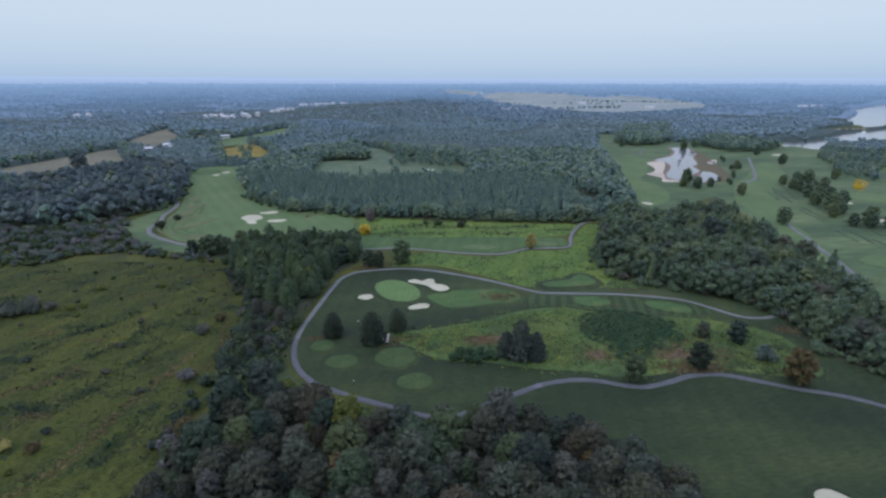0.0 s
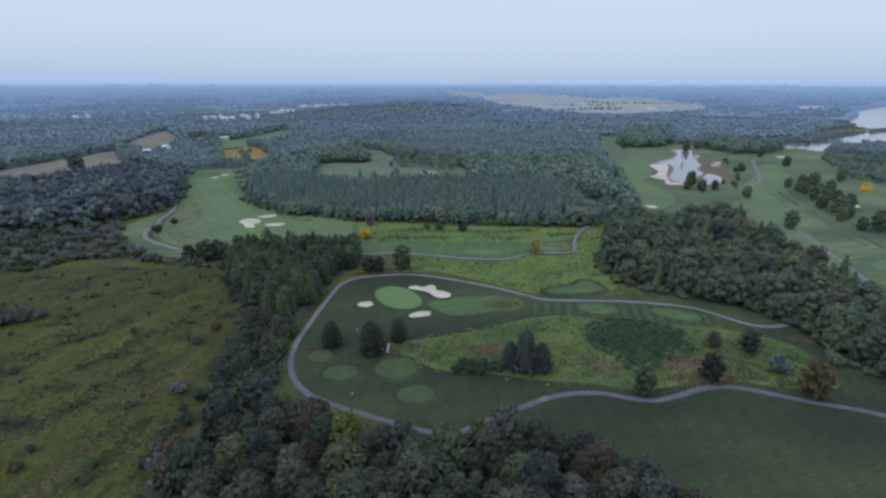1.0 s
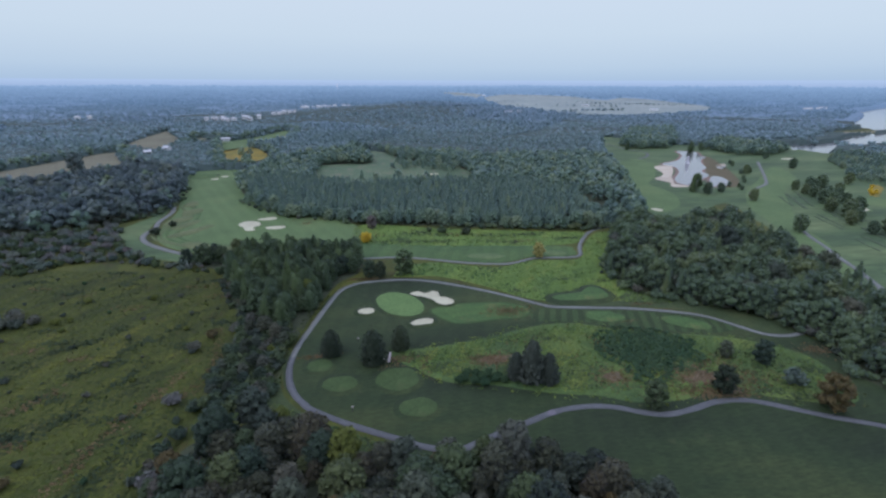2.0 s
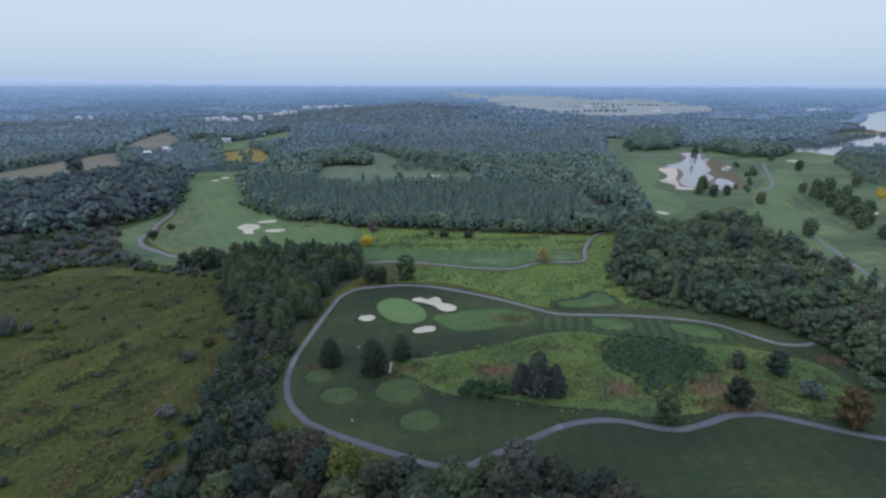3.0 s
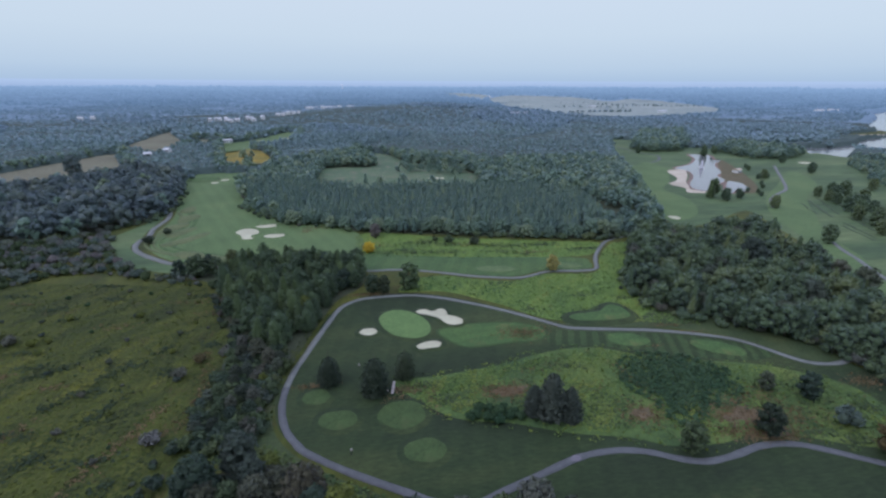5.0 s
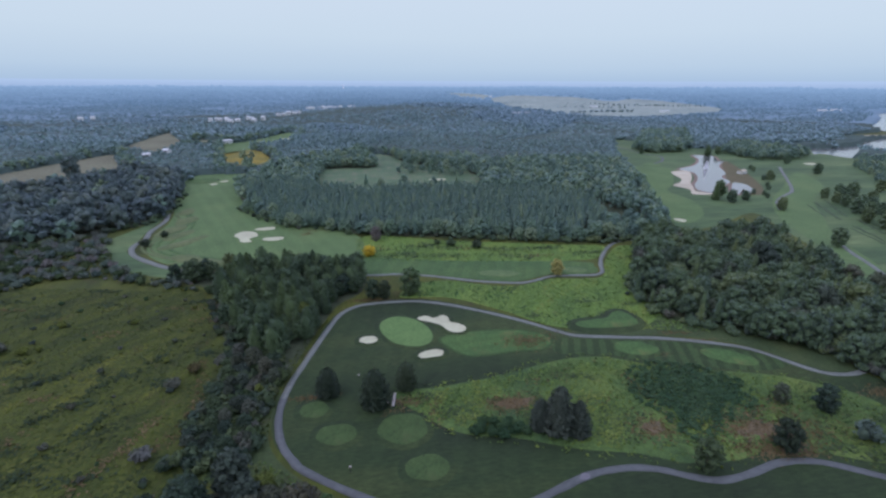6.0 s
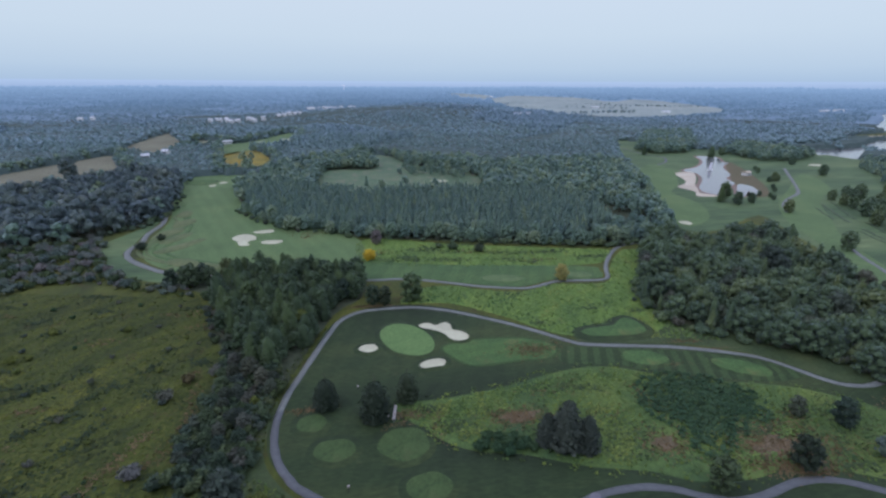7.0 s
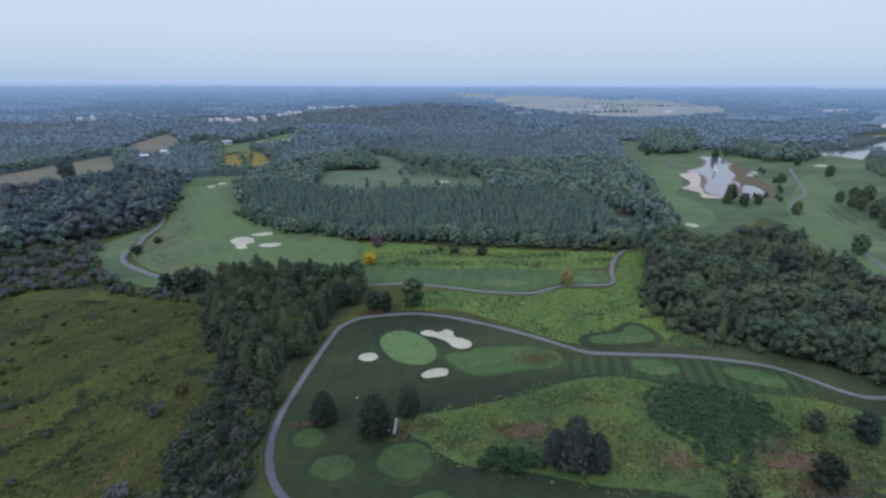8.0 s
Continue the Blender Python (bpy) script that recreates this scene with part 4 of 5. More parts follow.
knoll("putting_green", oval(300, 585, 10, 10), 0.4, M_FAIR, "small pale green behind the pond", "green", side=M_FARGRASS)
APPROACH = smooth([(13.5, 190.5), (22, 193.7), (32.5, 194.8), (44.8, 193.9), (52.9, 189.4), (53.1, 183.8), (48, 180), (39.2, 179.7), (29.3, 178.1), (21.7, 178), (14.9, 185)])
cover("approach", APPROACH, 0.12, M_APRON, "lighter green mown approach to the green")
cover("fringe", outward(APPROACH, 1.1), 0.105, M_TEE, "slightly darker fringe round the approach")
for x, y, a, b in ((98, 132.5, 7.5, 3.6), (101, 125.4, 4.4, 1.5), (32, 150.3, 5.2, 2.0), (68, 136.5, 3.2, 2.2), (2, 153.6, 2.2, 0.8)):
    cover("bare_patch", oval(x, y, a, b, 8, 40, 0.16), 0.155, M_EARTH, "bare reddish brown earth patch")


def bunker(line, label, depth=0.35, lip=M_ROUGH):
    """A sand hollow inside a raised grass lip."""
    c = line.mean(0)
    ob = thing("bunker", c[0], c[1], label, "bunker", "bunkers")
    q = line - c
    part("sand", face_bm(outward(q, -0.55), 0.17, [(0.3, 0.24), (0.6, depth + 0.05)]), M_SAND, ob, "pale raked sand")
    bm = bmesh.new()
    rings = [[bm.verts.new((x, y, z)) for x, y in outward(q, d)] for d, z in ((-0.08, depth - 0.05), (0.12, depth + 0.13), (0.6, depth + 0.08), (2.2, 0.0))]
    for r0, r1 in zip(rings, rings[1:]):
        for i in range(len(q)):
            j = (i + 1) % len(q)
            bm.faces.new((r0[i], r1[i], r1[j], r0[j]))
    bmesh.ops.recalc_face_normals(bm, faces=bm.faces)
    part("lip", bm, M_FAIR if depth < 0.33 else lip, ob, "grass lip")
    return ob


bunker(oval(-13.9, 191.2, 3.4, 2.8), "small oval white sand bunker")
bunker(smooth([(4.9, 207.4), (8.5, 209.0), (11.6, 206.9), (15.1, 209.0), (17.4, 207.0), (17.8, 203), (20.8, 201.4), (23.4, 198.3), (22.5, 195), (18.9, 194.1), (16, 196.3), (14.3, 199.8), (10.3, 203), (6.1, 205)]), "three-lobed white sand bunker behind the green")
bunker(smooth([(4.3, 179.4), (7, 181.6), (10.8, 182.4), (13.2, 181), (12.3, 178), (9.5, 177.4), (5.8, 176.8), (4.5, 177.7)]), "bean-shaped white sand bunker before the green")
bunker(smooth([(-106, 329), (-103, 337), (-95, 335), (-90.8, 326.4), (-94.3, 321), (-91.4, 314.8), (-97, 314.2), (-100.8, 322)]), "large lobed white sand bunker on the fairway", 0.32)
bunker(smooth([(-97, 341.5), (-93, 345), (-86, 346.5), (-84, 341), (-89, 338.6), (-94, 339)]), "long white fairway bunker", 0.3)
bunker(smooth([(-86.2, 321), (-82, 323.6), (-74.6, 323), (-74, 318.6), (-78.2, 316), (-84.4, 317)]), "low white fairway bunker near two others", 0.3)
bunker(oval(-178, 498, 3.6, 4.6), "tiny pale bunker before the far green", 0.3)
bunker(oval(-173, 512, 4.0, 4.6), "tiny pale bunker beside the far green", 0.3)
bunker(oval(195.5, 343, 4.0, 5.0), "small white bunker at the fairway's end", 0.3)
bunker(oval(96.5, 71, 4.2, 4.0), "white sand bunker on the near fairway", 0.35)
bunker(oval(498, 578, 11, 6, 30), "wide pale bunker on a distant fairway", 0.3)
bunker(oval(352, 330, 6, 4, 30), "pale bunker by the east trees", 0.3)
bunker(oval(328, 280, 8, 5, 20), "white bunker among the east trees", 0.3)
bunker(oval(-200, 905, 8, 10), "pale bunker in the far clearing", 0.3)
bunker(oval(-235, 862, 6, 9), "pale narrow bunker in the far clearing", 0.3)
bunker(oval(36, 508, 9, 5), "pale bunker in the wood clearing", 0.3)


def mound(x, y, a, b, h, turn):
    """A long grassy hummock."""
    v = BIG_V * (a, b, h) * (1 + 0.06 * np.sin(BIG_V[:, :1] * 5 + x))
    m = pose(x, y, -0.1, 0, 0, turn)
    w = np.array([(m @ Vector(p))[:] for p in v])
    tagged(mesh_ob("grass_mound", w, BIG_F, M_MOUND), "low rounded striped grass mound", "mound", "mounds")


for spec in ((-150, 344, 15, 7, 0.6, 75), (-141, 332, 14, 6, 0.5, 70), (-150, 368, 13, 7, 0.5, 85), (-134, 312, 12, 6, 0.6, 50), (-118, 288, 12, 6, 0.5, -25), (-104, 282, 11, 5, 0.5, -15), (-128, 322, 12, 5, 0.4, 60), (-160, 392, 12, 6, 0.5, 100)):
    mound(*spec)
cover("striped_fairway", smooth([(56, 186.5), (66, 186), (82, 183.5), (97, 181.5), (112, 177), (124, 171), (131, 164), (120, 160.5), (102, 164), (86, 168), (72, 174), (60, 175.5), (53, 178)]), 0.085, M_STRIPE, "dark green fairway with mowing stripes")
cover("patched_asphalt", oval(42.6, 120.8, 1.5, 1.0, 25, 16, 0.05), 0.2, M_PATCH, "pale patched spot on the cart path")

# mowing bands on the hummocks along the far path
for line, wide, turf_mat in (([(-162, 391), (-149, 370), (-144, 346), (-146, 327), (-145, 314), (-137, 300), (-124, 292), (-108, 284)], 2.2, M_FAIRB), ([(-165, 385), (-154, 367), (-150, 343), (-152, 328), (-153, 314), (-148, 303), (-136, 293), (-122, 285)], 2.0, M_MOUND), ([(-160, 395), (-145, 366), (-139, 342), (-140, 324), (-137, 309), (-124, 296), (-99, 286)], 2.6, M_FAIRB), ([(-158, 372), (-147, 344), (-149, 327), (-149, 314), (-142, 301), (-128, 290)], 1.4, M_MOUND), ([(-124, 279), (-116, 283), (-104, 281), (-96, 277), (-104, 274.5), (-116, 274)], 1.8, M_MOUND), ([(-126, 283), (-112, 287.5), (-92, 284), (-70, 281)], 2.0, M_FAIRB)):
    ribbon("mown_band", line, wide, 0.11, turf_mat, "curved mowing band along the fairway edge")


# long dark bands of uncut grass along the east fairway
r = np.random.default_rng(52)
for line in ([(339, 409), (307, 344), (288, 287), (275, 241), (267, 207)], [(349, 408), (315, 343), (295, 286), (281, 241), (272, 207)], [(361, 407), (325, 342), (303, 286), (289, 240), (279, 206)], [(372, 406), (335, 341), (312, 285), (296, 239), (285, 205)], [(385, 404), (346, 340), (321, 284), (304, 238), (292, 205)]):
    c = smooth(line, False, 8)
    for first in range(int(r.integers(0, 5)), len(c) - 6, int(r.integers(7, 10))):
        bit = c[first:first + int(r.integers(5, 8))] + (r.uniform(-3.5, 3.5), 0)
        ribbon("rough_band", bit + r.uniform(-0.6, 0.6, bit.shape), r.uniform(1.4, 3.0), 0.13, M_BAND, "dark band of longer grass beside the fairway")

# ---- woods ----
cover("woodland_floor", smooth([(-62, 80), (-58, 112), (-50, 121), (-35, 124.5), (-21, 113), (2, 101), (22, 97), (42, 91), (58, 86), (66, 70), (60, 50), (0, 40), (-60, 55)]), 0.05, M_FLOOR, "dark leafy floor under the near trees")
cover("woodland_floor", smooth([(-115, 262), (-84, 270), (-60, 267), (-36, 262), (-20, 256), (-20, 236), (-29, 222), (-34, 200), (-38.6, 170), (-39.5, 150), (-38, 134), (-52, 132), (-60, 160), (-64, 188), (-76, 212), (-85, 240)]), 0.05, M_FLOOR, "dark needle floor under the pine grove")
cover("woodland_floor", smooth(EAST_WOOD, True, 3), 0.075, M_FLOOR, "dark leafy floor under the east wood")
cover("woodland_floor", smooth(CENTRE_WOOD, True, 3), 0.05, M_FLOOR, "dark needle floor under the plantation")
cover("woodland_floor", smooth(WEST_WOOD, True, 3), 0.05, M_FLOOR, "dark leafy floor under the west wood")

B0 = [broad_crown(s, 900, 24, 0.4, h, w, 0.1) for s, h, w in ((1, 10.5, 4.3), (2, 12, 3.8), (3, 9.5, 4.4), (4, 11, 4.6))]
B1 = [broad_crown(s, 440, 14, 0.6, 12, 5.2, 0.05) for s in (11, 12, 13, 14, 15)]
B2 = [broad_crown(s, 60, 6, 1.25, 12, 5.2, 0.1) for s in (21, 22, 23, 24)]
P0 = [spire_crown(31, 640, 0.5, 12.5, 3.0, 0.06, 0.5), spire_crown(32, 640, 0.5, 11.5, 3.4, 0.04, egg=True), broad_crown(33, 640, 18, 0.46, 11.5, 3.6, 0.06)]
P1 = [spire_crown(s, 110, 0.8, 12.5, 2.6, 0.1, 0.55) for s in (41, 42, 43)]
P2 = [spire_crown(s, 44, 1.1, 12.5, 2.7, 0.1, 0.55, False, 4, 6) for s in (51, 52, 53)]
BL = [broad_crown(s, 640, 18, 0.48, 11, 4.0, -0.06, True) for s in (5, 6, 7, 8)]
S0 = [shrub_crown(s, 160, 0.4, 2.8, 2.4) for s in (61, 62, 63)]
S1 = [shrub_crown(s, 110, 0.58, 3.2, 2.8, 5) for s in (71, 72, 73)]
T_BROAD = trunk_arrays(1, 12, 0.22)
T_PINE = trunk_arrays(2, 13, 0.17, 3, 0.9)

# the nearest trees, one by one
rng = np.random.default_rng(8)
near = scatter([(-60, 62), (-57, 110), (-52, 119), (-36, 122), (-21, 112), (-9, 105), (2, 103), (12, 104.5), (22, 104), (32, 101), (44, 96), (58, 89), (66, 76), (54, 58), (0, 55)], 5.8, 3)
mats = (M_COPSE, M_MIX, M_COPSE, M_LEAF, M_RUST, M_LIME)
labels = ("dark green broadleaf tree in the near copse", "olive broadleaf tree in the near copse", "rusty olive scrub tree in the near copse", "rounded green tree in the near copse", "rusty brown tree in the near copse", "yellow-green tree in the near copse")
firsts = [plant("tree", B0[i % 4], mats[i], *near[9 * i], labels[i], "tree", T_BROAD, group="near copse") for i in range(6)]
for i, p in enumerate(near):
    if i % 9 == 0 and i < 54:
        continue
    k = int(rng.choice(6, p=(0.3, 0.14, 0.3, 0.16, 0.07, 0.03) if p[0] < 20 else (0.3, 0.3, 0.24, 0.08, 0.08, 0.0)))
    s = rng.choice((0.55, 0.75, 0.95, 1.2)) * rng.uniform(0.85, 1.12)
    c = copy_thing(firsts[k], pose(p[0], p[1], 0, 0, 0, rng.uniform(0, 360)))
    c.scale = (s, s, s * rng.uniform(0.9, 1.15))

woods("copse_understorey", [(s, 0) for s in S1] + [(S1[1], 1)], scatter([(-61, 62), (-59, 111), (-52, 121), (-36, 124), (-21, 114), (-9, 107), (12, 105), (32, 102), (58, 90), (67, 76), (54, 56), (0, 50)], 4.8, 28), 28, (M_COPSE, M_LEAF), "low shrubs filling the near copse", 0.45, 1.0, None, False, "shrubs")

# the pine grove
grove = scatter([(-86, 259), (-62, 262), (-36, 260), (-22, 254), (-21, 238), (-30, 222), (-35, 202), (-40, 186), (-50, 178), (-62, 192), (-74, 212), (-82, 238)], 5.2, 4)
pines = [plant("pine_tree", P0[i], M_PINE, *grove[i], "slender dark green pine in the grove", "tree", T_PINE, group="pine grove") for i in range(3)]
for i, p in enumerate(grove[3:]):
    c = copy_thing(pines[i % 3], pose(p[0], p[1], 0, 0, 0, rng.uniform(0, 360)))
    s = rng.uniform(0.7, 1.2)
    c.scale = (s, s, s * rng.uniform(0.85, 1.12))
edge = scatter([(-52, 178), (-40, 184), (-39.5, 166), (-40, 150), (-39, 134), (-52, 132), (-57, 142), (-58, 160), (-62, 186)], 6.2, 5)
for i, p in enumerate(edge):
    c = copy_thing(firsts[int(rng.choice((1, 1, 3, 3, 2, 0, 5)))], pose(p[0], p[1], 0, 0, 0, rng.uniform(0, 360)))
    s = rng.uniform(0.32, 0.68) * (1.25 if p[1] > 160 else 1.0)
    c.scale = (s, s, s)

woods("edge_understorey", [(s, 0) for s in S1] + [(S1[1], 1), (S1[0], 2)], scatter([(-62, 188), (-42, 186), (-39.6, 170), (-40.2, 150), (-39.2, 136), (-42, 130), (-54, 128), (-61, 140), (-60, 165)], 3.1, 29), 29, (M_LEAF, M_MIX, M_DEEP), "leafy bushes between meadow and cart path", 0.5, 1.15, None, False, "shrubs")

corner = plant("tree", BL[0], M_LEAF, -27, 250, "big dark round tree at the grove corner", "tree", T_BROAD, 0, 1.2, "grove corner trees")
put_copies(corner, [(-68, 266), (-86, 262), (-73, 258), (-97, 261), (-104, 257), (-58, 266), (-23, 243), (-30, 243), (-34, 252), (-40, 256), (-24, 257), (-28, 235), (-33, 228), (-45, 261), (-52, 262), (-78, 262), (-92, 256), (-100, 254), (-110, 256)], 23, 0.75, 1.15)


def far_trees():
    """The woods of the distance tree by tree, coarser the further they stand."""
    keep_out = CLEARINGS + [CENTRE_WOOD, WEST_WOOD, outward(LAKE, 34), outward(FAR_LAKE, 40)]
    shapes = ([broad_crown(s, 16, 3, 1.8, 12, 7.0, 0.0) for s in (91, 92, 93)] + [spire_crown(95, 10, 1.5, 12, 3.6, 0.0, 0.5, False, 3, 6)], [broad_crown(s, 8, 2, 2.8, 12, 11.0, 0.0) for s in (96, 97, 98)], [broad_crown(s, 4, 1, 4.5, 13, 20.0, 0.0) for s in (99, 100)], [broad_crown(s, 3, 1, 7.0, 14, 34.0, 0.0) for s in (101, 102)])
    rings = ((525, 930, 10.2), (930, 1600, 14.5), (1600, 2900, 25), (2900, 4850, 43))
    for (near_end, far_end, gap), kinds, label in zip(rings, shapes, ("closed green broadleaf woods beyond the course", "hazy green broadleaf woods further off", "woods towards the horizon, blued by painted haze", "wooded rise along the horizon, paled by painted haze")):
        r = np.random.default_rng(int(far_end))
        k = np.linspace(-0.87, 0.87, 60)
        fan = np.concatenate([np.stack([near_end * np.sin(k), near_end * np.cos(k)], 1), np.stack([far_end * np.sin(k[::-1]), far_end * np.cos(k[::-1])], 1)])
        p = scatter(fan, gap, int(far_end), keep_out)
        if near_end < 600:
            p = p[~((np.hypot(p[:, 0], p[:, 1]) < 560) & (p[:, 0] > -280) & (p[:, 0] < 330))]
        pick = r.integers(0, len(kinds), len(p))
        away = np.hypot(p[:, 0], p[:, 1])
        patch = np.sin(p[:, 0] / 150 + 2 * np.sin(p[:, 1] / 210)) * np.sin(p[:, 1] / 95 + 1.5 * np.sin(p[:, 0] / 170))
        # Grows with distance: how much painted haze each tree's colour takes.
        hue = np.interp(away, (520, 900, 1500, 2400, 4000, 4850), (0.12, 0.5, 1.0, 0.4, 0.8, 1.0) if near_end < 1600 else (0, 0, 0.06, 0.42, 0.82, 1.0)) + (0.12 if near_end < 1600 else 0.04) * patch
        cx = np.floor((p[:, 0] + 55 * np.sin(p[:, 1] / 90)) / (away * 0.14 + 60))
        cy = np.floor((p[:, 1] + 45 * np.sin(p[:, 0] / 110)) / (away * 0.1 + 40))
        stand = np.modf(np.abs(np.sin(cx * 127.1 + cy * 311.7) * 43758.5453))[0]
        hue = hue + (0.42 if near_end < 1600 else 0.05) * (stand - 0.5)
        tall = (0.62 + 0.6 * stand) * (0.96 + 0.12 * np.sin(p[:, 0] / 90 + 1.7 * np.sin(p[:, 1] / 60)) + 0.1 * np.sin(p[:, 1] / 38 + np.sin(p[:, 0] / 75))) * r.uniform(0.88, 1.12, len(p))
        vs, fs, ts, base_i = [], [], [], 0
        for i, (v, f) in enumerate(kinds):
            q, g = p[pick == i], tall[pick == i]
            a = r.uniform(0, 6.28, len(q))
            w = 1.0
            c, sn = np.cos(a)[:, None] * w, np.sin(a)[:, None] * w
            w3 = np.stack([v[:, 0] * c - v[:, 1] * sn + q[:, :1], v[:, 0] * sn + v[:, 1] * c + q[:, 1:], v[:, 2] * g[:, None] + height(q[:, 0], q[:, 1])[:, None]], 2)
            vs.append(w3.reshape(-1, 3))
            fs.append((f[None] + (np.arange(len(q)) * len(v))[:, None, None]).reshape(-1, 3) + base_i)
            base_i += len(q) * len(v)
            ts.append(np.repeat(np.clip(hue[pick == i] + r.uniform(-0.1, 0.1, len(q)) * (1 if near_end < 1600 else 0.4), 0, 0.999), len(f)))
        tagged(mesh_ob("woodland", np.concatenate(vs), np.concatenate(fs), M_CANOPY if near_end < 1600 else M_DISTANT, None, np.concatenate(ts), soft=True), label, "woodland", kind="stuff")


far_trees()

# woods further off
woods("east_wood", [(b, 0) for b in B1] + [(B1[0], 1), (P1[0], 0), (P1[1], 0)], scatter(EAST_WOOD, 7.4, 6), 6, (M_EAST, M_MIX), "dense dark green broadleaf wood", 0.6, 1.25)
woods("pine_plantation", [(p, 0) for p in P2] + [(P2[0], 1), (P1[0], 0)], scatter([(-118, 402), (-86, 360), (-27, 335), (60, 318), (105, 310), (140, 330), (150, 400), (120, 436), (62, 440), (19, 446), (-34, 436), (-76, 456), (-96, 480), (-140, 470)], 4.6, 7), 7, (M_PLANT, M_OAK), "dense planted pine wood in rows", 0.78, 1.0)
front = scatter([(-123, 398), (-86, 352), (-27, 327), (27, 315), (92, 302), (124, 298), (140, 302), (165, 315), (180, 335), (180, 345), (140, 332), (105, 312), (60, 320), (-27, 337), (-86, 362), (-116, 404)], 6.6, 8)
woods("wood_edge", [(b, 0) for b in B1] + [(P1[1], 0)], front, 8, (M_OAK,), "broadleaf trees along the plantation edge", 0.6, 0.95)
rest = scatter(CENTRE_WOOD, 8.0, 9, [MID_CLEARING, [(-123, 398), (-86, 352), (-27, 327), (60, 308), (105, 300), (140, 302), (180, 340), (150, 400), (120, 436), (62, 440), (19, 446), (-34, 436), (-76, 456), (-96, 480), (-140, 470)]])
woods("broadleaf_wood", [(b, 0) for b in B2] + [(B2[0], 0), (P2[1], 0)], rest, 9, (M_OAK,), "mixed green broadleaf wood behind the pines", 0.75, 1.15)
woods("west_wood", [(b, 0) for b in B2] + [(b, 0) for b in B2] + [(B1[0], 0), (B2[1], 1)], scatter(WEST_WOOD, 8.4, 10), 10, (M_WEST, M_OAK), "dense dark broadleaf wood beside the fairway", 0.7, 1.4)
woods("lakeside_wood", [(b, 0) for b in B2], scatter([(453, 684), (530, 770), (557, 717), (563, 653), (508, 610), (456, 612)], 9, 11), 11, (M_OAK,), "dark green trees before the lake")
woods("knoll_wood", [(b, 0) for b in B2], scatter([(347, 731), (420, 860), (484, 970), (565, 965), (469, 775), (400, 690), (348, 685)], 9, 12), 12, (M_OAK,), "rounded dark wood behind the pond")
woods("shore_wood", [(b, 0) for b in B2], scatter([(532, 559), (572, 593), (617, 627), (671, 624), (720, 640), (700, 560), (600, 500), (521, 460), (461, 410), (450, 444), (498, 501)], 9, 13), 13, (M_OAK,), "dark trees on the lake shore", 0.42, 0.72)
rim = np.concatenate([scatter(outward(c, 10), 9, 20 + i, [outward(c, -1)]) for i, c in enumerate((GOLD_FIELD, FAR_CLEARING, MID_CLEARING, HAY_FIELD, HAY_SMALL))])
rim = np.array([p for p in rim if not any(inside(c, p[:1], p[1:])[0] for c in CLEARINGS)])
woods("clearing_edge", [(b, 0) for b in B2], rim, 14, (M_OAK,), "trees along the edges of far clearings", 0.7, 1.1, height(rim[:, 0], rim[:, 1]))
scrub = scatter([(-270, 312), (-226, 315), (-206, 321), (-191, 332), (-178, 328), (-168, 308), (-158, 288), (-140, 270), (-118, 256), (-95, 250), (-85, 244), (-84, 238), (-110, 245), (-131, 255), (-154, 263), (-172, 258), (-186, 244), (-235, 246), (-330, 296)], 4.4, 15)
woods("scrub_belt", [(s, 0) for s in S1] + [(S1[0], 1), (S1[1], 2), (S1[0], 2)], scrub, 15, (M_SCRUB, M_SILVER, M_DEEP), "grey-green scrub belt below the west wood", 0.3, 1.25, None, False, "shrubs")
tufts("belt_grass", scrub + np.random.default_rng(16).normal(size=scrub.shape) * 1.5, 39, M_TUFT, 1.1, 0.6, "olive grass between the scrub bushes", 4)
woods("clearing_trees", [(b, 0) for b in B2] + [(P1[0], 0)], np.array([(-4, 548), (12, 542), (35, 556), (42, 547), (49, 547), (55, 542), (26, 570), (2, 580), (16, 588), (61, 526), (49, 567), (-65, 588), (-53, 594), (10, 572), (34, 572), (22, 552), (40, 536), (52, 528), (66, 540), (30, 544), (16, 556), (6, 560), (58, 556), (44, 578), (30, 590), (-34, 486), (-20, 478), (2, 484), (30, 478), (52, 480)], float), 24, (M_OAK,), "loose row of trees inside the clearing", 0.6, 0.95)
hedge = np.concatenate([np.stack([np.linspace(a, c, 26), np.linspace(b, d, 26)], 1) for a, b, c, d in ((430, 2050, 900, 1980), (560, 1640, 800, 1700), (900, 2250, 1330, 2150), (500, 2420, 1000, 2380))]) + np.random.default_rng(4).uniform(-8, 8, (104, 2))
woods("field_hedge", [(b, 0) for b in B2], hedge, 25, (M_CANOPY,), "dark tree rows across the far pasture", 0.7, 1.1, None, False)
woods("goldenrod_trees", [(b, 0) for b in B2], np.array([(-232, 640), (-212, 625), (-196, 650), (-188, 660), (-182, 620), (-176, 605), (-178, 690), (-170, 575), (-150, 640), (-205, 735), (-150, 600)], float), 16, (M_OAK,), "scattered round trees in the yellow field", 0.7, 1.1)

rims = []
for i, (poly, gap) in enumerate(((EAST_WOOD, 3.6), (CENTRE_WOOD[:12], 4.5), (WEST_WOOD[:8], 4.5))):
    q = smooth(poly, False, 30)
    q = q + np.random.default_rng(60 + i).normal(size=q.shape) * 1.6
    rims.append(q[:: int(gap) + 1])
woods("wood_skirt", [(s, 0) for s in S1] + [(S1[1], 1)], np.concatenate(rims), 26, (M_EAST, M_MIX), "low shrubs and saplings along the wood edges", 0.5, 1.15, None, False, "shrubs")
q = smooth([(-88, 262), (-84, 240), (-76, 214), (-64, 192), (-58, 168), (-58, 145), (-60, 122), (-62, 105)], False, 9)
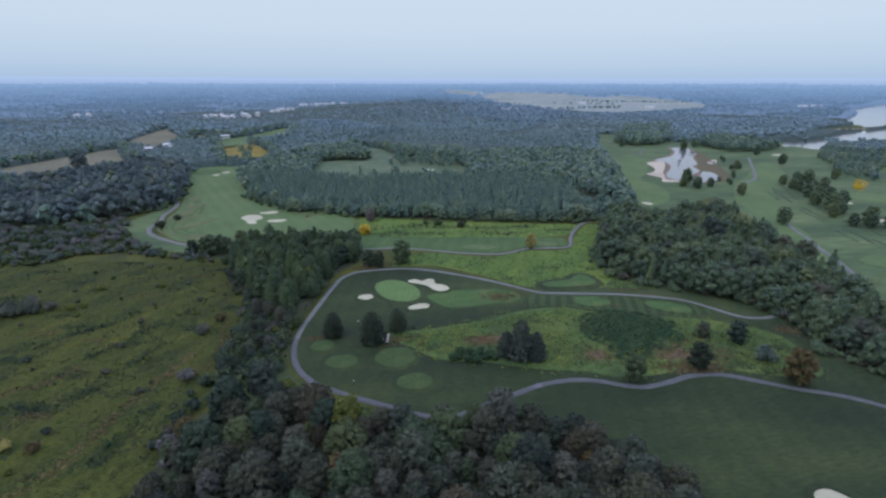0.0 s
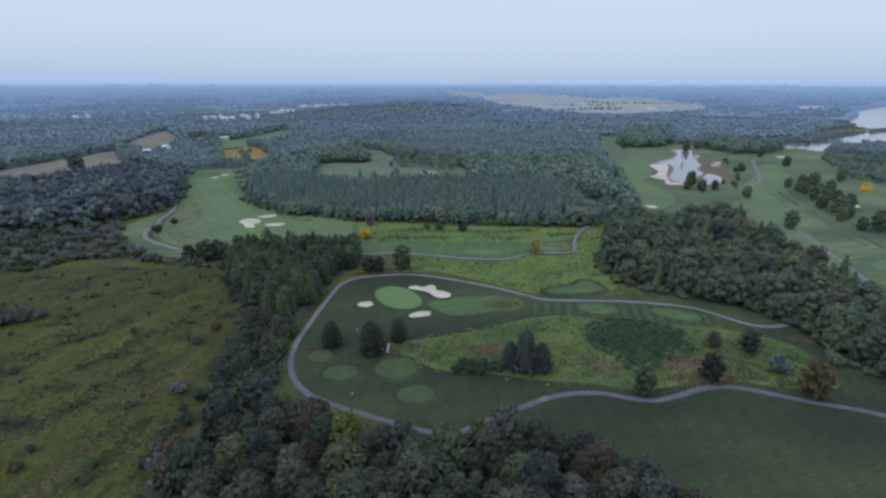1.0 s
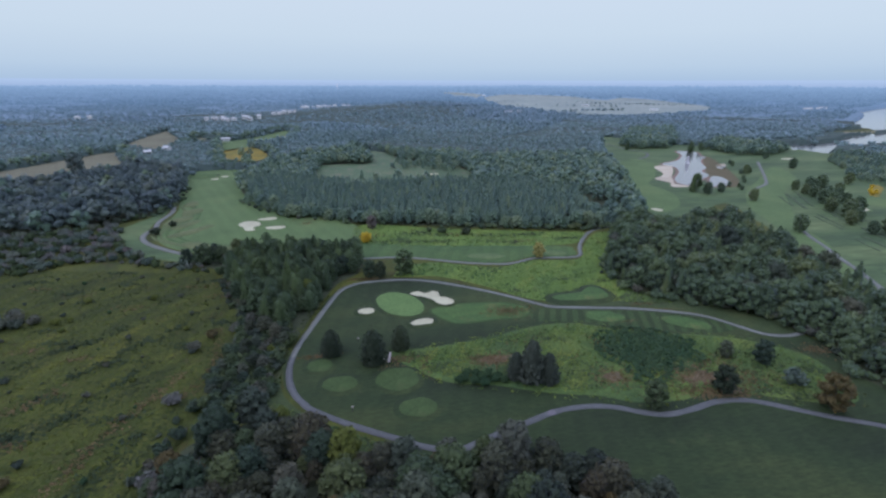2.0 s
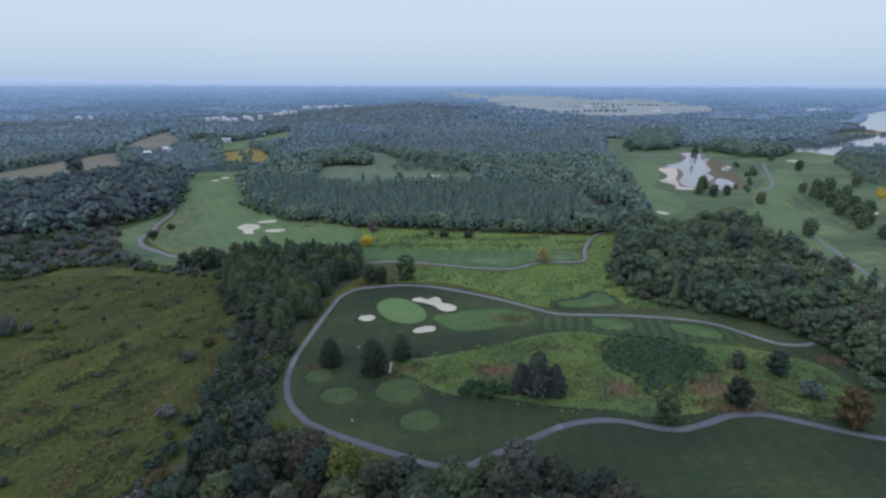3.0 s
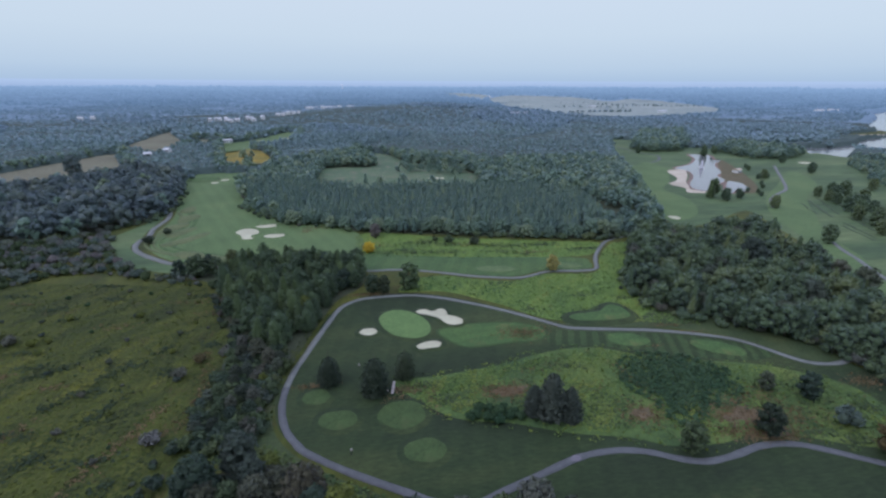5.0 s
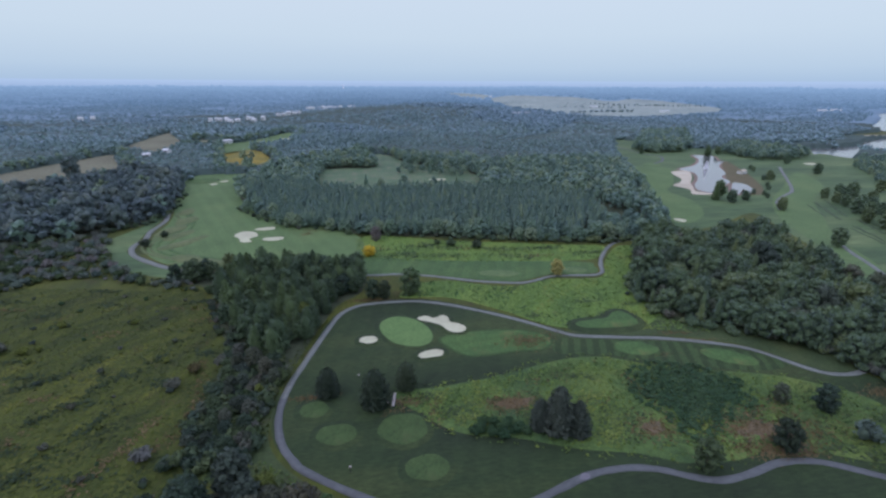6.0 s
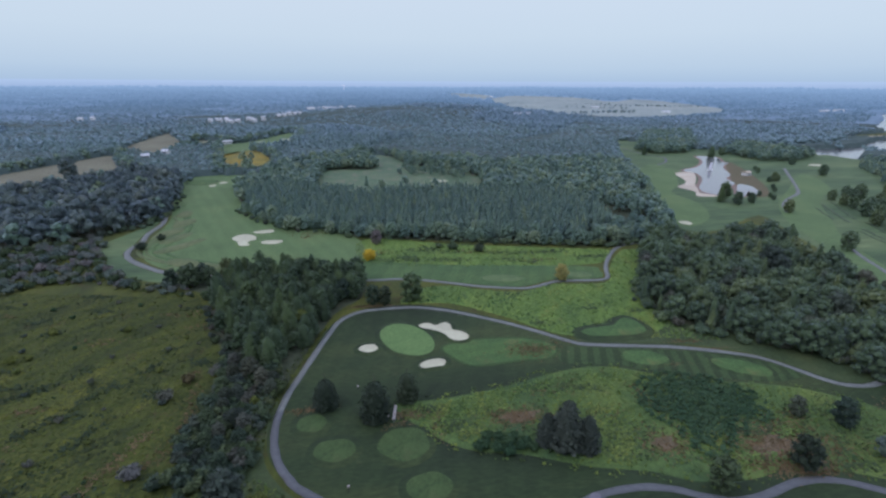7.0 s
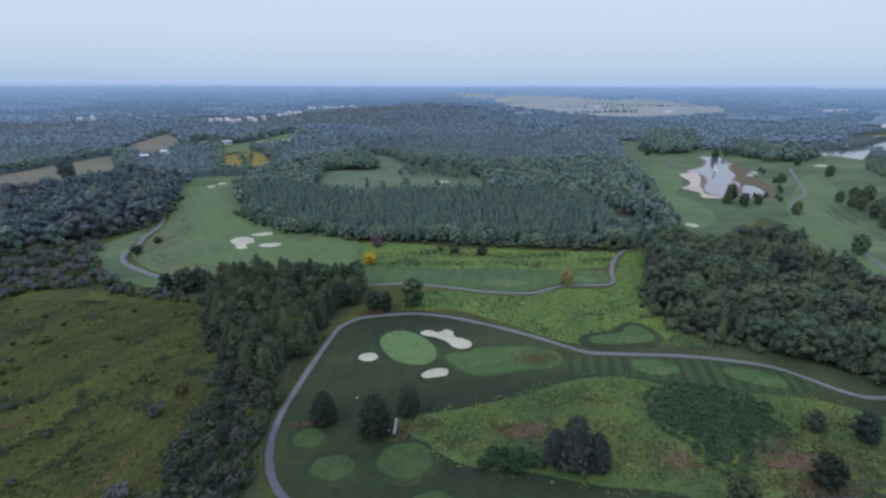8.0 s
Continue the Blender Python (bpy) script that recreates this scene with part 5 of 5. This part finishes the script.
woods("grove_skirt", [(s, 0) for s in S1] + [(S1[1], 1), (S1[0], 1)], q + np.random.default_rng(66).normal(size=q.shape) * 1.8, 27, (M_MIX, M_LEAF), "low shrubs along the grove edge", 0.35, 1.0, None, False, "shrubs")

# ---- single trees and shrubs ----
CEDAR = [spire_crown(s, 1300, 0.36, 9.5, 3.3, 0.0, egg=True, rings=12, sides=9) for s in (81, 82, 83)]
for i, (x, y, s) in enumerate(((-24.1, 158.8, 1.0), (-9.4, 152.8, 1.25), (-0.3, 160.6, 0.95))):
    plant("cedar_tree", CEDAR[i], M_CEDAR, x, y, "dense dark upright cedar beside the tees", "tree", T_PINE, 0, s, "cedars by the tees")
GREYC = [spire_crown(s, 1600, 0.42, 11.5, 3.9, 0.0, 0.42, rings=10, sides=9) for s in (84, 85)]
for i, (x, y, s) in enumerate(((41.1, 137.4, 1.22), (36.6, 139, 0.82), (46.2, 135.8, 0.9))):
    plant("pine_tree", GREYC[i % 2], M_GREY, x, y, "grey-green feathery pine in the meadow clump", "tree", T_PINE, 40 * i, s, "meadow pine clump")
for x, y, s, m, k, label in (
        (73.6, 121.0, 0.85, M_LEAF, 1, "small round green tree beside the path"), (98.1, 125.2, 0.92, M_CEDAR, 2, "dark round tree on bare soil by the path"),
        (121.9, 139.6, 0.84, M_LEAF, 3, "round green tree in the weedy meadow"), (112.1, 144.6, 0.6, M_MIX, 0, "small tree with a reddish base in the meadow"),
        (124.4, 114.6, 1.15, M_RUST, 2, "rusty brown broad tree beside the path"), (2.4, 231.4, 1.25, M_PINE, 1, "tall dark tree beside the cart path"),
        (-14.5, 229.4, 0.85, M_LEAF, 0, "dark bushy tree at the grove corner"), (-9.2, 229.0, 0.8, M_CEDAR, 3, "dark bushy tree at the path bend"),
        (-19.2, 285.0, 0.72, M_GOLDLEAF, 1, "bright yellow autumn tree by the fairway"), (76.1, 248.9, 0.84, M_OCHRE, 2, "ochre tree beside the far tee strip"),
        (-16.9, 313, 0.85, M_SILVER, 0, "thin pale ochre tree before the plantation"), (-40.5, 206, 0.92, M_LIME, 3, "lime green round tree at the grove edge"),
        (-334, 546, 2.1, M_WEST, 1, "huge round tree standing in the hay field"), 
        (370, 482, 1.0, M_EAST, 2, "dark round tree beside the pond path"), (290, 366, 1.0, M_EAST, 3, "dark round tree at the wood corner"),
        (256.6, 280, 1.15, M_EAST, 1, "big dark round tree beside the fairway"), 
        (437, 667, 1.1, M_EAST, 0, "dark tree behind the pond"), 
        (268, 393, 1.05, M_EAST, 3, "broad dark tree on the pond bank"), (284, 398, 0.85, M_EAST, 2, "dark tree on the pond's near shore"),
        (305, 293, 1.0, M_EAST, 0, "dark round tree on the east slope")):
    ob = plant("tree", BL[k], m, x, y, label, "tree", T_BROAD, 57 * k, s)
    if m is M_GOLDLEAF:
        ob.scale = (0.95, 0.85, 0.58)
for i, (x, y, k, label) in enumerate(((333, 679, 1.1, "dark upright tree on the far fairway"), (412, 651, 1.3, "tall dark conifer behind the pond"), (267, 408, 1.45, "pointed dark conifer on the pond bank"), (261, 403, 1.15, "dark conifer on the pond bank"))):
    plant("pine_tree", P0[i % 3], M_PINE, x, y, label, "tree", T_PINE, 50 * i, k)
EASTS = [(357, 401), (352, 384), (366, 392), (350, 374), (381, 400), (354, 364), (368, 368), (377, 378), (339, 352), (323, 328), (331, 335), (340, 322), (352, 345), (321, 312), (330, 318), (318, 300), (427, 419), (447, 510), (471, 582), (300, 272), (308, 267), (315, 275), (322, 267), (318, 260)]
first_east = plant("tree", BL[2], M_EAST, 380, 412, "dark round tree in the east tree group", "tree", T_BROAD, group="east tree group")
put_copies(first_east, EASTS, 17, 0.85, 1.3)
young = plant("young_tree", BL[1], M_EAST, 378, 487, "small young tree on bare soil by the pond", "tree", T_BROAD, 0, 0.5, "young trees by the pond")
put_copies(young, [(308, 421), (363, 481), (309, 405), (314, 416), (390, 532), (398, 548), (345, 452), (334, 436)], 18, 0.35, 0.55)

SHRUB = "shrub"
for x, y, s, m, k, label in (
        (123.9, 127.4, 1.8, M_SCRUB, 0, "wide silvery shrub beside the east wood"), (116.1, 299.6, 1.6, M_LEAF, 1, "dark round shrub at the path end"),
        (27.8, 299, 1.4, M_LEAF, 2, "dark shrub in the rough strip"), (43.1, 294, 1.7, M_CEDAR, 0, "dark upright shrub in the rough strip"),
        (20, 303, 1.0, M_LEAF, 1, "small dark shrub before the plantation"), (-67.4, 135.4, 1.2, M_SILVER, 2, "grey silvery shrub in the meadow"),
        (-58.6, 102.9, 1.5, M_SILVER, 0, "broad greyish shrub at the copse edge"), (-57.2, 98.5, 1.2, M_SILVER, 1, "grey shrub at the copse edge"),
        (-134.4, 191, 0.9, M_LIME, 2, "yellowish shrub in the meadow"), (-130, 193, 0.6, M_LIME, 0, "small yellow-green shrub in the meadow"),
        (-133.4, 211, 0.8, M_LIME, 1, "bright yellow-green shrub in the meadow"), (-106.9, 211.5, 0.75, M_LIME, 2, "lime green shrub in the meadow"),
        (-93.5, 106.4, 0.9, M_RUST, 0, "brownish low shrub in the meadow"), (-101.4, 108, 0.9, M_OCHRE, 1, "yellow-brown low shrub in the meadow"),
        (-73, 166.5, 1.1, M_MIX, 2, "olive shrub along the grove"), (-69.7, 175, 1.1, M_RUST, 0, "brownish shrub along the grove"),
        (-148, 330, 1.3, M_CEDAR, 1, "dark shrub beside the far path"), (-151, 312, 1.5, M_CEDAR, 2, "dark round shrub at the path bend")):
    plant(SHRUB, S0[k], m, x, y, label, SHRUB, None, 70 * k, s)
clump = plant(SHRUB, S0[0], M_MIX, -152, 189, "olive and yellow shrub in a meadow thicket", SHRUB, None, 0, 1.5, "meadow thicket")
put_copies(clump, [(-156, 187), (-147, 189), (-150, 194), (-158, 192), (-162, 188), (-143, 192), (-154, 197)], 19, 1.0, 1.7)
golden = plant(SHRUB, S0[2], M_GOLDLEAF, 408, 376, "tall golden shrub beside the east trees", SHRUB, None, 0, 1.0, "golden shrubs")
put_copies(golden, [(413, 383), (420, 390), (416, 380), (427, 396), (434, 402), (441, 408), (424, 388)], 33, 0.6, 0.95)
mass = plant(SHRUB, S0[1], M_WEED, 20, 139, "dark green low shrub in the meadow mass", SHRUB, None, 0, 0.9, "dark shrub mass")
put_copies(mass, [(23, 137), (26, 136), (29, 137.5), (31, 139), (28, 141), (24, 141.5), (21, 142), (18, 138), (26, 139), (32, 137)], 21, 0.7, 1.0)
small = scatter([(-150, 130), (-100, 98), (-62, 100), (-58, 128), (-66, 160), (-72, 200), (-88, 234), (-150, 245), (-210, 240), (-170, 170)], 16, 22)
woods("meadow_shrubs", [(s, 0) for s in S1] + [(S1[0], 1), (S1[1], 2)], small, 22, (M_MIX, M_LIME, M_WEED), "low scattered shrubs and weeds in the meadow", 0.12, 0.55, None, False, "shrubs")

# ---- standing grass and weeds ----
LEFT_MEADOW = [(-160, 140), (-110, 85), (-62, 75), (-58, 118), (-50, 128), (-58, 150), (-64, 190), (-80, 225), (-92, 240), (-150, 250), (-250, 255)]
tufts("meadow_grass", scatter(LEFT_MEADOW, 1.1, 31), 31, M_TUFT, 0.66, 0.09, "olive tussocky meadow grass", 3, 0.2)
tufts("meadow_weeds", fuzzy(scatter(outward(LOOP_MEADOW, 2.5), 1.1, 32, [oval(98, 133.5, 10.5, 5.5), oval(68, 136.5, 3.6, 2.4), oval(32, 150, 5.5, 2.2)]), smooth([(-1, 157), (10, 158), (45, 168), (72, 170), (118, 156.5), (131, 150), (138, 140), (136, 120), (121, 121), (108, 127), (104, 140), (90, 142), (86, 129), (74, 128), (74, 142), (62, 142), (60, 130), (45, 133), (41, 155), (26, 156), (24, 147), (29, 138.5), (16, 141), (8, 146)]), 32, 0.5), 32, M_TUFTB, 0.4, 0.4, "bright green meadow weeds", 2)
tufts("clover_weeds", fuzzy(scatter([(4, 146), (16, 140), (30, 138), (46, 132), (62, 129), (84, 126), (96, 129), (108, 126), (122, 121), (137, 120), (139, 140), (126, 150), (110, 152), (104, 146), (88, 134), (74, 132), (66, 146), (50, 154), (38, 158), (14, 154)], 1.1, 38, [oval(98, 133.5, 10.5, 5.5), oval(68, 136.5, 3.8, 2.6), oval(32, 150, 5.8, 2.4)]), smooth([(30, 140), (46, 134), (62, 131), (66, 143), (48, 150), (36, 146)]), 38, 0.62, 9), 38, M_DEEP, 0.42, 0.42, "darker green weeds in the lower meadow", 2)
tufts("tall_meadow", scatter(MID_MEADOW, 1.3, 33), 33, M_TUFTC, 0.52, 0.35, "yellow-green tall meadow growth", 3)
tufts("strip_grass", scatter(ROUGH_STRIP, 1.9, 34), 34, M_TUFTC, 0.6, 0.3, "green rough grass strip")
BED = smooth([(76, 162), (84, 165), (95, 163), (104, 155), (102, 146), (94, 144), (86, 137), (78, 134), (76, 144), (72, 152)])
LIME_BAND = [(-1, 157), (10, 159.5), (45, 169), (60, 172), (72, 171), (80, 168), (74, 161), (45, 160), (30, 158), (24, 150), (10, 151)]
tufts("lime_weeds", fuzzy(scatter(LIME_BAND, 1.0, 48), smooth([(4, 157), (12, 158), (45, 167), (68, 169.5), (70, 165), (45, 163), (28, 159), (22, 153), (12, 153)]), 48, 0.5), 48, M_TUFTC, 0.4, 0.45, "yellow-green weeds along the meadow's upper edge", 2)
tufts("weed_bed", fuzzy(scatter(outward(BED, 3.5), 0.8, 35), outward(BED, -1), 35, 0.6, 5), 35, M_WEED, 0.46, 1.0, "dense dark green bed of tall weeds", 4)
for i, line in enumerate(([(-118, 124), (-106, 125), (-97, 129), (-92, 137), (-88, 150), (-84, 160)], [(-106, 152), (-100, 160), (-96, 170)], [(-128, 160), (-120, 170), (-112, 176), (-106, 186)], [(-92, 170), (-86, 184), (-84, 196)], [(-76, 100), (-74, 112), (-72, 122)])):
    c = smooth(line, False, 12)
    spots = np.repeat(c, 9, 0) + np.random.default_rng(40 + i).normal(size=(len(c) * 9, 2)) * (0.7 + 1.1 * np.abs(np.sin(np.arange(len(c) * 9) / 37.0)))[:, None]
    spots = spots[np.random.default_rng(50 + i).random(len(spots)) < np.clip(0.15 + 0.9 * np.sin(np.arange(len(spots)) / 55.0 + i) ** 2, 0, 1)]
    tufts("ditch_weeds", spots, 40 + i, M_DITCH, 0.42, 0.45, "dark weeds along a shallow ditch", 2)
tufts("path_weeds", scatter([(-50, 132), (-38, 133), (-30, 128), (-22, 122), (-4, 112.5), (4, 108), (-6, 106), (-20, 113), (-34, 124), (-50, 124)], 1.3, 36), 36, M_TUFTB, 0.45, 0.6, "bright weeds between copse and path")
tufts("grove_weeds", scatter([(-39.5, 150), (-39, 160), (-37.5, 172), (-34.5, 188), (-31.5, 205), (-30, 212), (-36, 200), (-41, 176), (-43, 150), (-42, 136), (-37.5, 137)], 1.3, 37), 37, M_TUFT, 0.4, 0.5, "weeds along the grove and path")


tufts("lime_weeds", scatter([(0, 156.5), (8, 157), (17, 156), (15, 148), (8, 144.5), (4, 147), (3, 151)], 0.9, 49), 49, M_TUFTC, 0.4, 0.4, "yellow-green weeds beside the plank walkway", 2)


def drifts(name, poly, gap, seed, leaf, size, label, share=0.5, wide=4.0, each=70):
    """Soft drifts of one growth, strewn over a meadow."""
    r = np.random.default_rng(seed)
    c = scatter(poly, gap, seed)
    c = c[r.random(len(c)) < share]
    p = np.concatenate([r.normal(size=(each, 2)) * (wide * r.uniform(0.6, 1.5), wide * 0.36) + q for q in c])
    tufts(name, p[inside(poly, p[:, 0], p[:, 1])], seed, leaf, size, 0.4, label, 2, 0.3)


drifts("dark_weeds", MID_MEADOW, 13, 91, M_DEEP, 0.5, "darker green drifts in the tall meadow", 0.3)
drifts("dark_weeds", ROUGH_STRIP, 13, 92, M_DEEP, 0.6, "dark weedy drifts before the plantation", 0.6, 5.5)
drifts("dry_grass", ROUGH_STRIP, 18, 93, M_DRY, 0.5, "reddish dry drifts before the plantation", 0.35, 5.0, 50)
drifts("dark_weeds", LOOP_MEADOW, 11, 94, M_DEEP, 0.45, "darker green drifts in the weedy meadow", 0.3, 3.4)
drifts("bright_weeds", LOOP_MEADOW, 12, 95, M_TUFTC, 0.45, "lime green drifts in the weedy meadow", 0.4, 3.2)
drifts("dark_weeds", np.array(LEFT_MEADOW, float), 19, 96, M_DITCH, 0.5, "dark drifts in the olive meadow", 0.4, 3.5, 60)
drifts("rusty_grass", np.array(LEFT_MEADOW, float), 30, 97, M_DRY, 0.4, "rusty drifts in the olive meadow", 0.3, 3.5, 36)


def dry_spots(spots, seed, size=0.4):
    """Dry brown growth, thick in the middle and thin outwards."""
    r = np.random.default_rng(seed)
    p = np.concatenate([r.normal(size=(n, 2)) * (a, b) + (x, y) for x, y, a, b, n in spots])
    tufts("dry_grass", p, seed, M_DRY, size, 0.16, "dry brown grass round bare earth", 2)


dry_spots([(33, 150, 5.6, 2.6, 900), (28, 151, 3, 1.6, 250), (68, 136.5, 3.8, 2.8, 620), (97, 133, 7.5, 4.2, 1900), (104, 139, 4.5, 3, 500), (91, 128, 5, 2, 420), (104, 131, 5, 2.4, 420), (101, 125, 4, 1.4, 480), (44, 161, 5, 1.6, 90), (2, 153.6, 3.4, 1.2, 380), (88, 128, 5, 2, 160), (60, 150, 3, 2, 60), (114, 132, 5, 3, 140), (75, 151, 1.6, 6, 200), (72, 158, 1.2, 3, 90), (111, 145, 2.2, 1.2, 120), (148, 146, 4, 2, 200), (8, 148, 1.0, 3.5, 120)], 71)
dry_spots([(-30, 157.6, 3.4, 0.8, 160), (-15, 226.6, 5, 0.9, 300), (104, 187.6, 4.5, 0.7, 220), (112, 181.6, 4, 0.5, 60), (46, 186.5, 4.4, 2.8, 900), (40, 185, 4, 2, 200), (60, 190.5, 3, 0.5, 30), (-2.6, 148, 2.6, 1.1, 160), (90, 173, 4, 0.7, 80), (-59, 337, 8, 3, 260), (-61, 329, 2.5, 1.6, 120), (-70, 344, 5, 2, 90), (221, 185, 5, 3, 200)], 72, 0.34)
for seed, line, wide in ((73, [(-90, 88), (-84, 100), (-81.5, 110), (-80.5, 121), (-77, 133), (-73.5, 142), (-71, 152)], 1.3), (74, [(-66, 138), (-63, 152), (-65, 166), (-70, 182)], 1.0), (75, [(-120, 132), (-110, 138), (-104, 146)], 1.6)):
    c = smooth(line, False, 10)
    dry_spots([(x, y, wide, wide, 7) for x, y in c], seed, 0.42)


# ---- built things ----
def box_bm(x0, y0, z0, x1, y1, z1, bevel=0.0):
    bm = bmesh.new()
    bmesh.ops.create_cube(bm, size=1, matrix=Matrix.LocRotScale(((x0 + x1) / 2, (y0 + y1) / 2, (z0 + z1) / 2), None, (x1 - x0, y1 - y0, z1 - z0)))
    if bevel:
        bmesh.ops.bevel(bm, geom=bm.edges[:], offset=bevel, segments=1, affect="EDGES")
    return bm


def house(name, x, y, w, d, h, label, turn=0, roof=M_ROOF, storeys=2, bays=4, z=0.0):
    """Walls, a gabled roof with eaves, a door and rows of windows."""
    ob = thing(name, x, y, label, "house" if name == "house" else "building", z=z, turn=turn)
    part("wall", box_bm(-w / 2, -d / 2, -0.5, w / 2, d / 2, h), M_WALL, ob)
    bm = bmesh.new()
    e, rise = 0.5, d * 0.28
    pts = [(-w / 2 - e, -d / 2 - e, h - 0.1), (-w / 2 - e, d / 2 + e, h - 0.1), (-w / 2 - e, 0, h + rise), (w / 2 + e, -d / 2 - e, h - 0.1), (w / 2 + e, d / 2 + e, h - 0.1), (w / 2 + e, 0, h + rise)]
    vs = [bm.verts.new(p) for p in pts]
    for f in ((0, 1, 2), (3, 5, 4), (0, 2, 5, 3), (1, 4, 5, 2), (0, 3, 4, 1)):
        bm.faces.new([vs[i] for i in f])
    bmesh.ops.recalc_face_normals(bm, faces=bm.faces)
    part("roof", bm, roof, ob)
    part("door", box_bm(-0.5, -d / 2 - 0.08, 0, 0.5, -d / 2 + 0.02, 2.1), M_PANE, ob)
    for s in range(storeys):
        for b in range(bays):
            cx = -w / 2 + (b + 0.5) * w / bays
            zz = 1.0 + s * h / storeys
            if s or abs(cx) > 1.3:
                part("window", box_bm(cx - 0.7, -d / 2 - 0.06, zz, cx + 0.7, -d / 2 + 0.02, zz + 1.5), M_PANE, ob)
    return ob


house("house", -310, 650, 8, 7, 6, "white house with a pale roof among trees", 20, M_PALEROOF, z=3)
house("house", -300, 681, 8, 7, 6, "white house half hidden among trees", -15, M_PALEROOF, z=4)
house("house", -310, 498, 5, 4, 6, "small white shed at the hay field", 10, M_PALEROOF, 1, 2)
house("house", -268, 812, 14, 5, 4, "long low pale building among trees", 25, M_PALEROOF, 1, 6, 4)
house("pavilion", 368, 520, 9, 6, 3.0, "small tan pavilion beside the pond", 30, M_BEACH, 1, 3)


def at_height(x, y):
    return float(height(np.float64(x), np.float64(y))) + 6.5


r = np.random.default_rng(77)
for x, y, n in ((-405, 1210, 6), (-342, 1222, 5), (-282, 1346, 5), (-288, 1730, 4), (-228, 1766, 6), (-172, 1849, 3), (-735, 1270, 2)):
    for i in range(n):
        bx, by = x + (i - n / 2) * 11 + r.uniform(-2, 2), y + r.uniform(-25, 25)
        house("apartment_building", bx, by, r.uniform(6, 11), 9, r.uniform(5, 8), "pale far apartment building above the trees", r.uniform(-15, 15), M_PALEROOF, 2, 3, at_height(bx, by))
for x, y, w in ((300, 1319, 12), (318, 1330, 9), (342, 1346, 12), (1480, 1660, 30), (770, 1960, 30), (1560, 1690, 34), (588, 3262, 20), (875, 1615, 26)):
    house("farm_building", x, y, w, 9, 4, "white far building beside open fields", -10, M_PALEROOF, 1, 5, at_height(x, y))


def fountain(x, y):
    ob = thing("fountain", x, y, "white water jet rising from the pond", "fountain", z=0.17)
    bm = bmesh.new()
    bmesh.ops.create_cone(bm, cap_ends=True, segments=12, radius1=1.6, radius2=0.25, depth=0.4, matrix=Matrix.Translation((0, 0, 0.2)))
    part("nozzle", bm, M_POST, ob)
    r = np.random.default_rng(3)
    t = r.uniform(0, 1, 420)
    a = r.uniform(0, 6.28, 420)
    q = 0.3 + 2.4 * t ** 1.5 * r.uniform(0.2, 1, 420)
    p = np.stack([q * np.cos(a), q * np.sin(a), 0.4 + 9.0 * (1 - t ** 2) * r.uniform(0.5, 1, 420)], 1)
    mesh_ob("spray", *leaf_quads(r, p, units(r, 420), 0.6), M_SPRAY, ob)


fountain(344, 547)


def walkway(x, y, turn):
    """A short plank walk with kerb boards."""
    ob = thing("plank_walkway", x, y, "weathered pale plank walkway beside a cedar", "walkway", z=0.16, turn=turn)
    plank = box_bm(-0.4, -0.11, 0.12, 0.4, 0.11, 0.18, 0.012)
    one = part("plank", plank, M_WOOD, ob)
    for i in range(1, 26):
        p = new("plank", one.data)
        p.parent = ob
        p.matrix_basis = pose(0, i * 0.25, 0, 0, 0, random.uniform(-1.5, 1.5))
    for sx in (-0.36, 0.30):
        part("bearer", box_bm(sx, -0.15, -0.1, sx + 0.06, 6.4, 0.12), M_WOOD, ob)


walkway(-4.3, 151.6, -5)


def ball_washer(x, y, top, label):
    ob = thing("ball_washer", x, y, label, "tee post", z=0.06)
    bm = bmesh.new()
    bmesh.ops.create_cone(bm, cap_ends=True, segments=10, radius1=0.09, radius2=0.07, depth=1.3, matrix=Matrix.Translation((0, 0, 0.65)))
    part("post", bm, M_POST, ob)
    part("head", box_bm(-0.28, -0.16, 1.25, 0.28, 0.16, 1.75, 0.04), top, ob, "pale painted head")


ball_washer(-14.4, 127.0, M_WOOD, "dark post with a pale head beside the tees")
ball_washer(122.4, 111.6, M_YELLOW, "short post with a yellow head by the path")
ball_washer(-5.8, 151.5, M_WOOD, "pale tee post beside the cedar")
ball_washer(-15.5, 166.5, M_WOOD, "pale marker post in the mown rough")


def water_tower(x, y):
    ob = thing("water_tower", x, y, "white water tower on the hazy horizon", "tower", z=height(np.float64(x), np.float64(y)) - 0.5)
    bm = bmesh.new()
    bmesh.ops.create_uvsphere(bm, u_segments=12, v_segments=8, radius=6, matrix=Matrix.Translation((0, 0, 42)))
    part("tank", bm, M_WHITE, ob)
    bm = bmesh.new()
    bmesh.ops.create_cone(bm, cap_ends=True, segments=10, radius1=4, radius2=2.5, depth=38, matrix=Matrix.Translation((0, 0, 18.5)))
    part("stem", bm, M_WHITE, ob)


water_tower(-470, 4300)
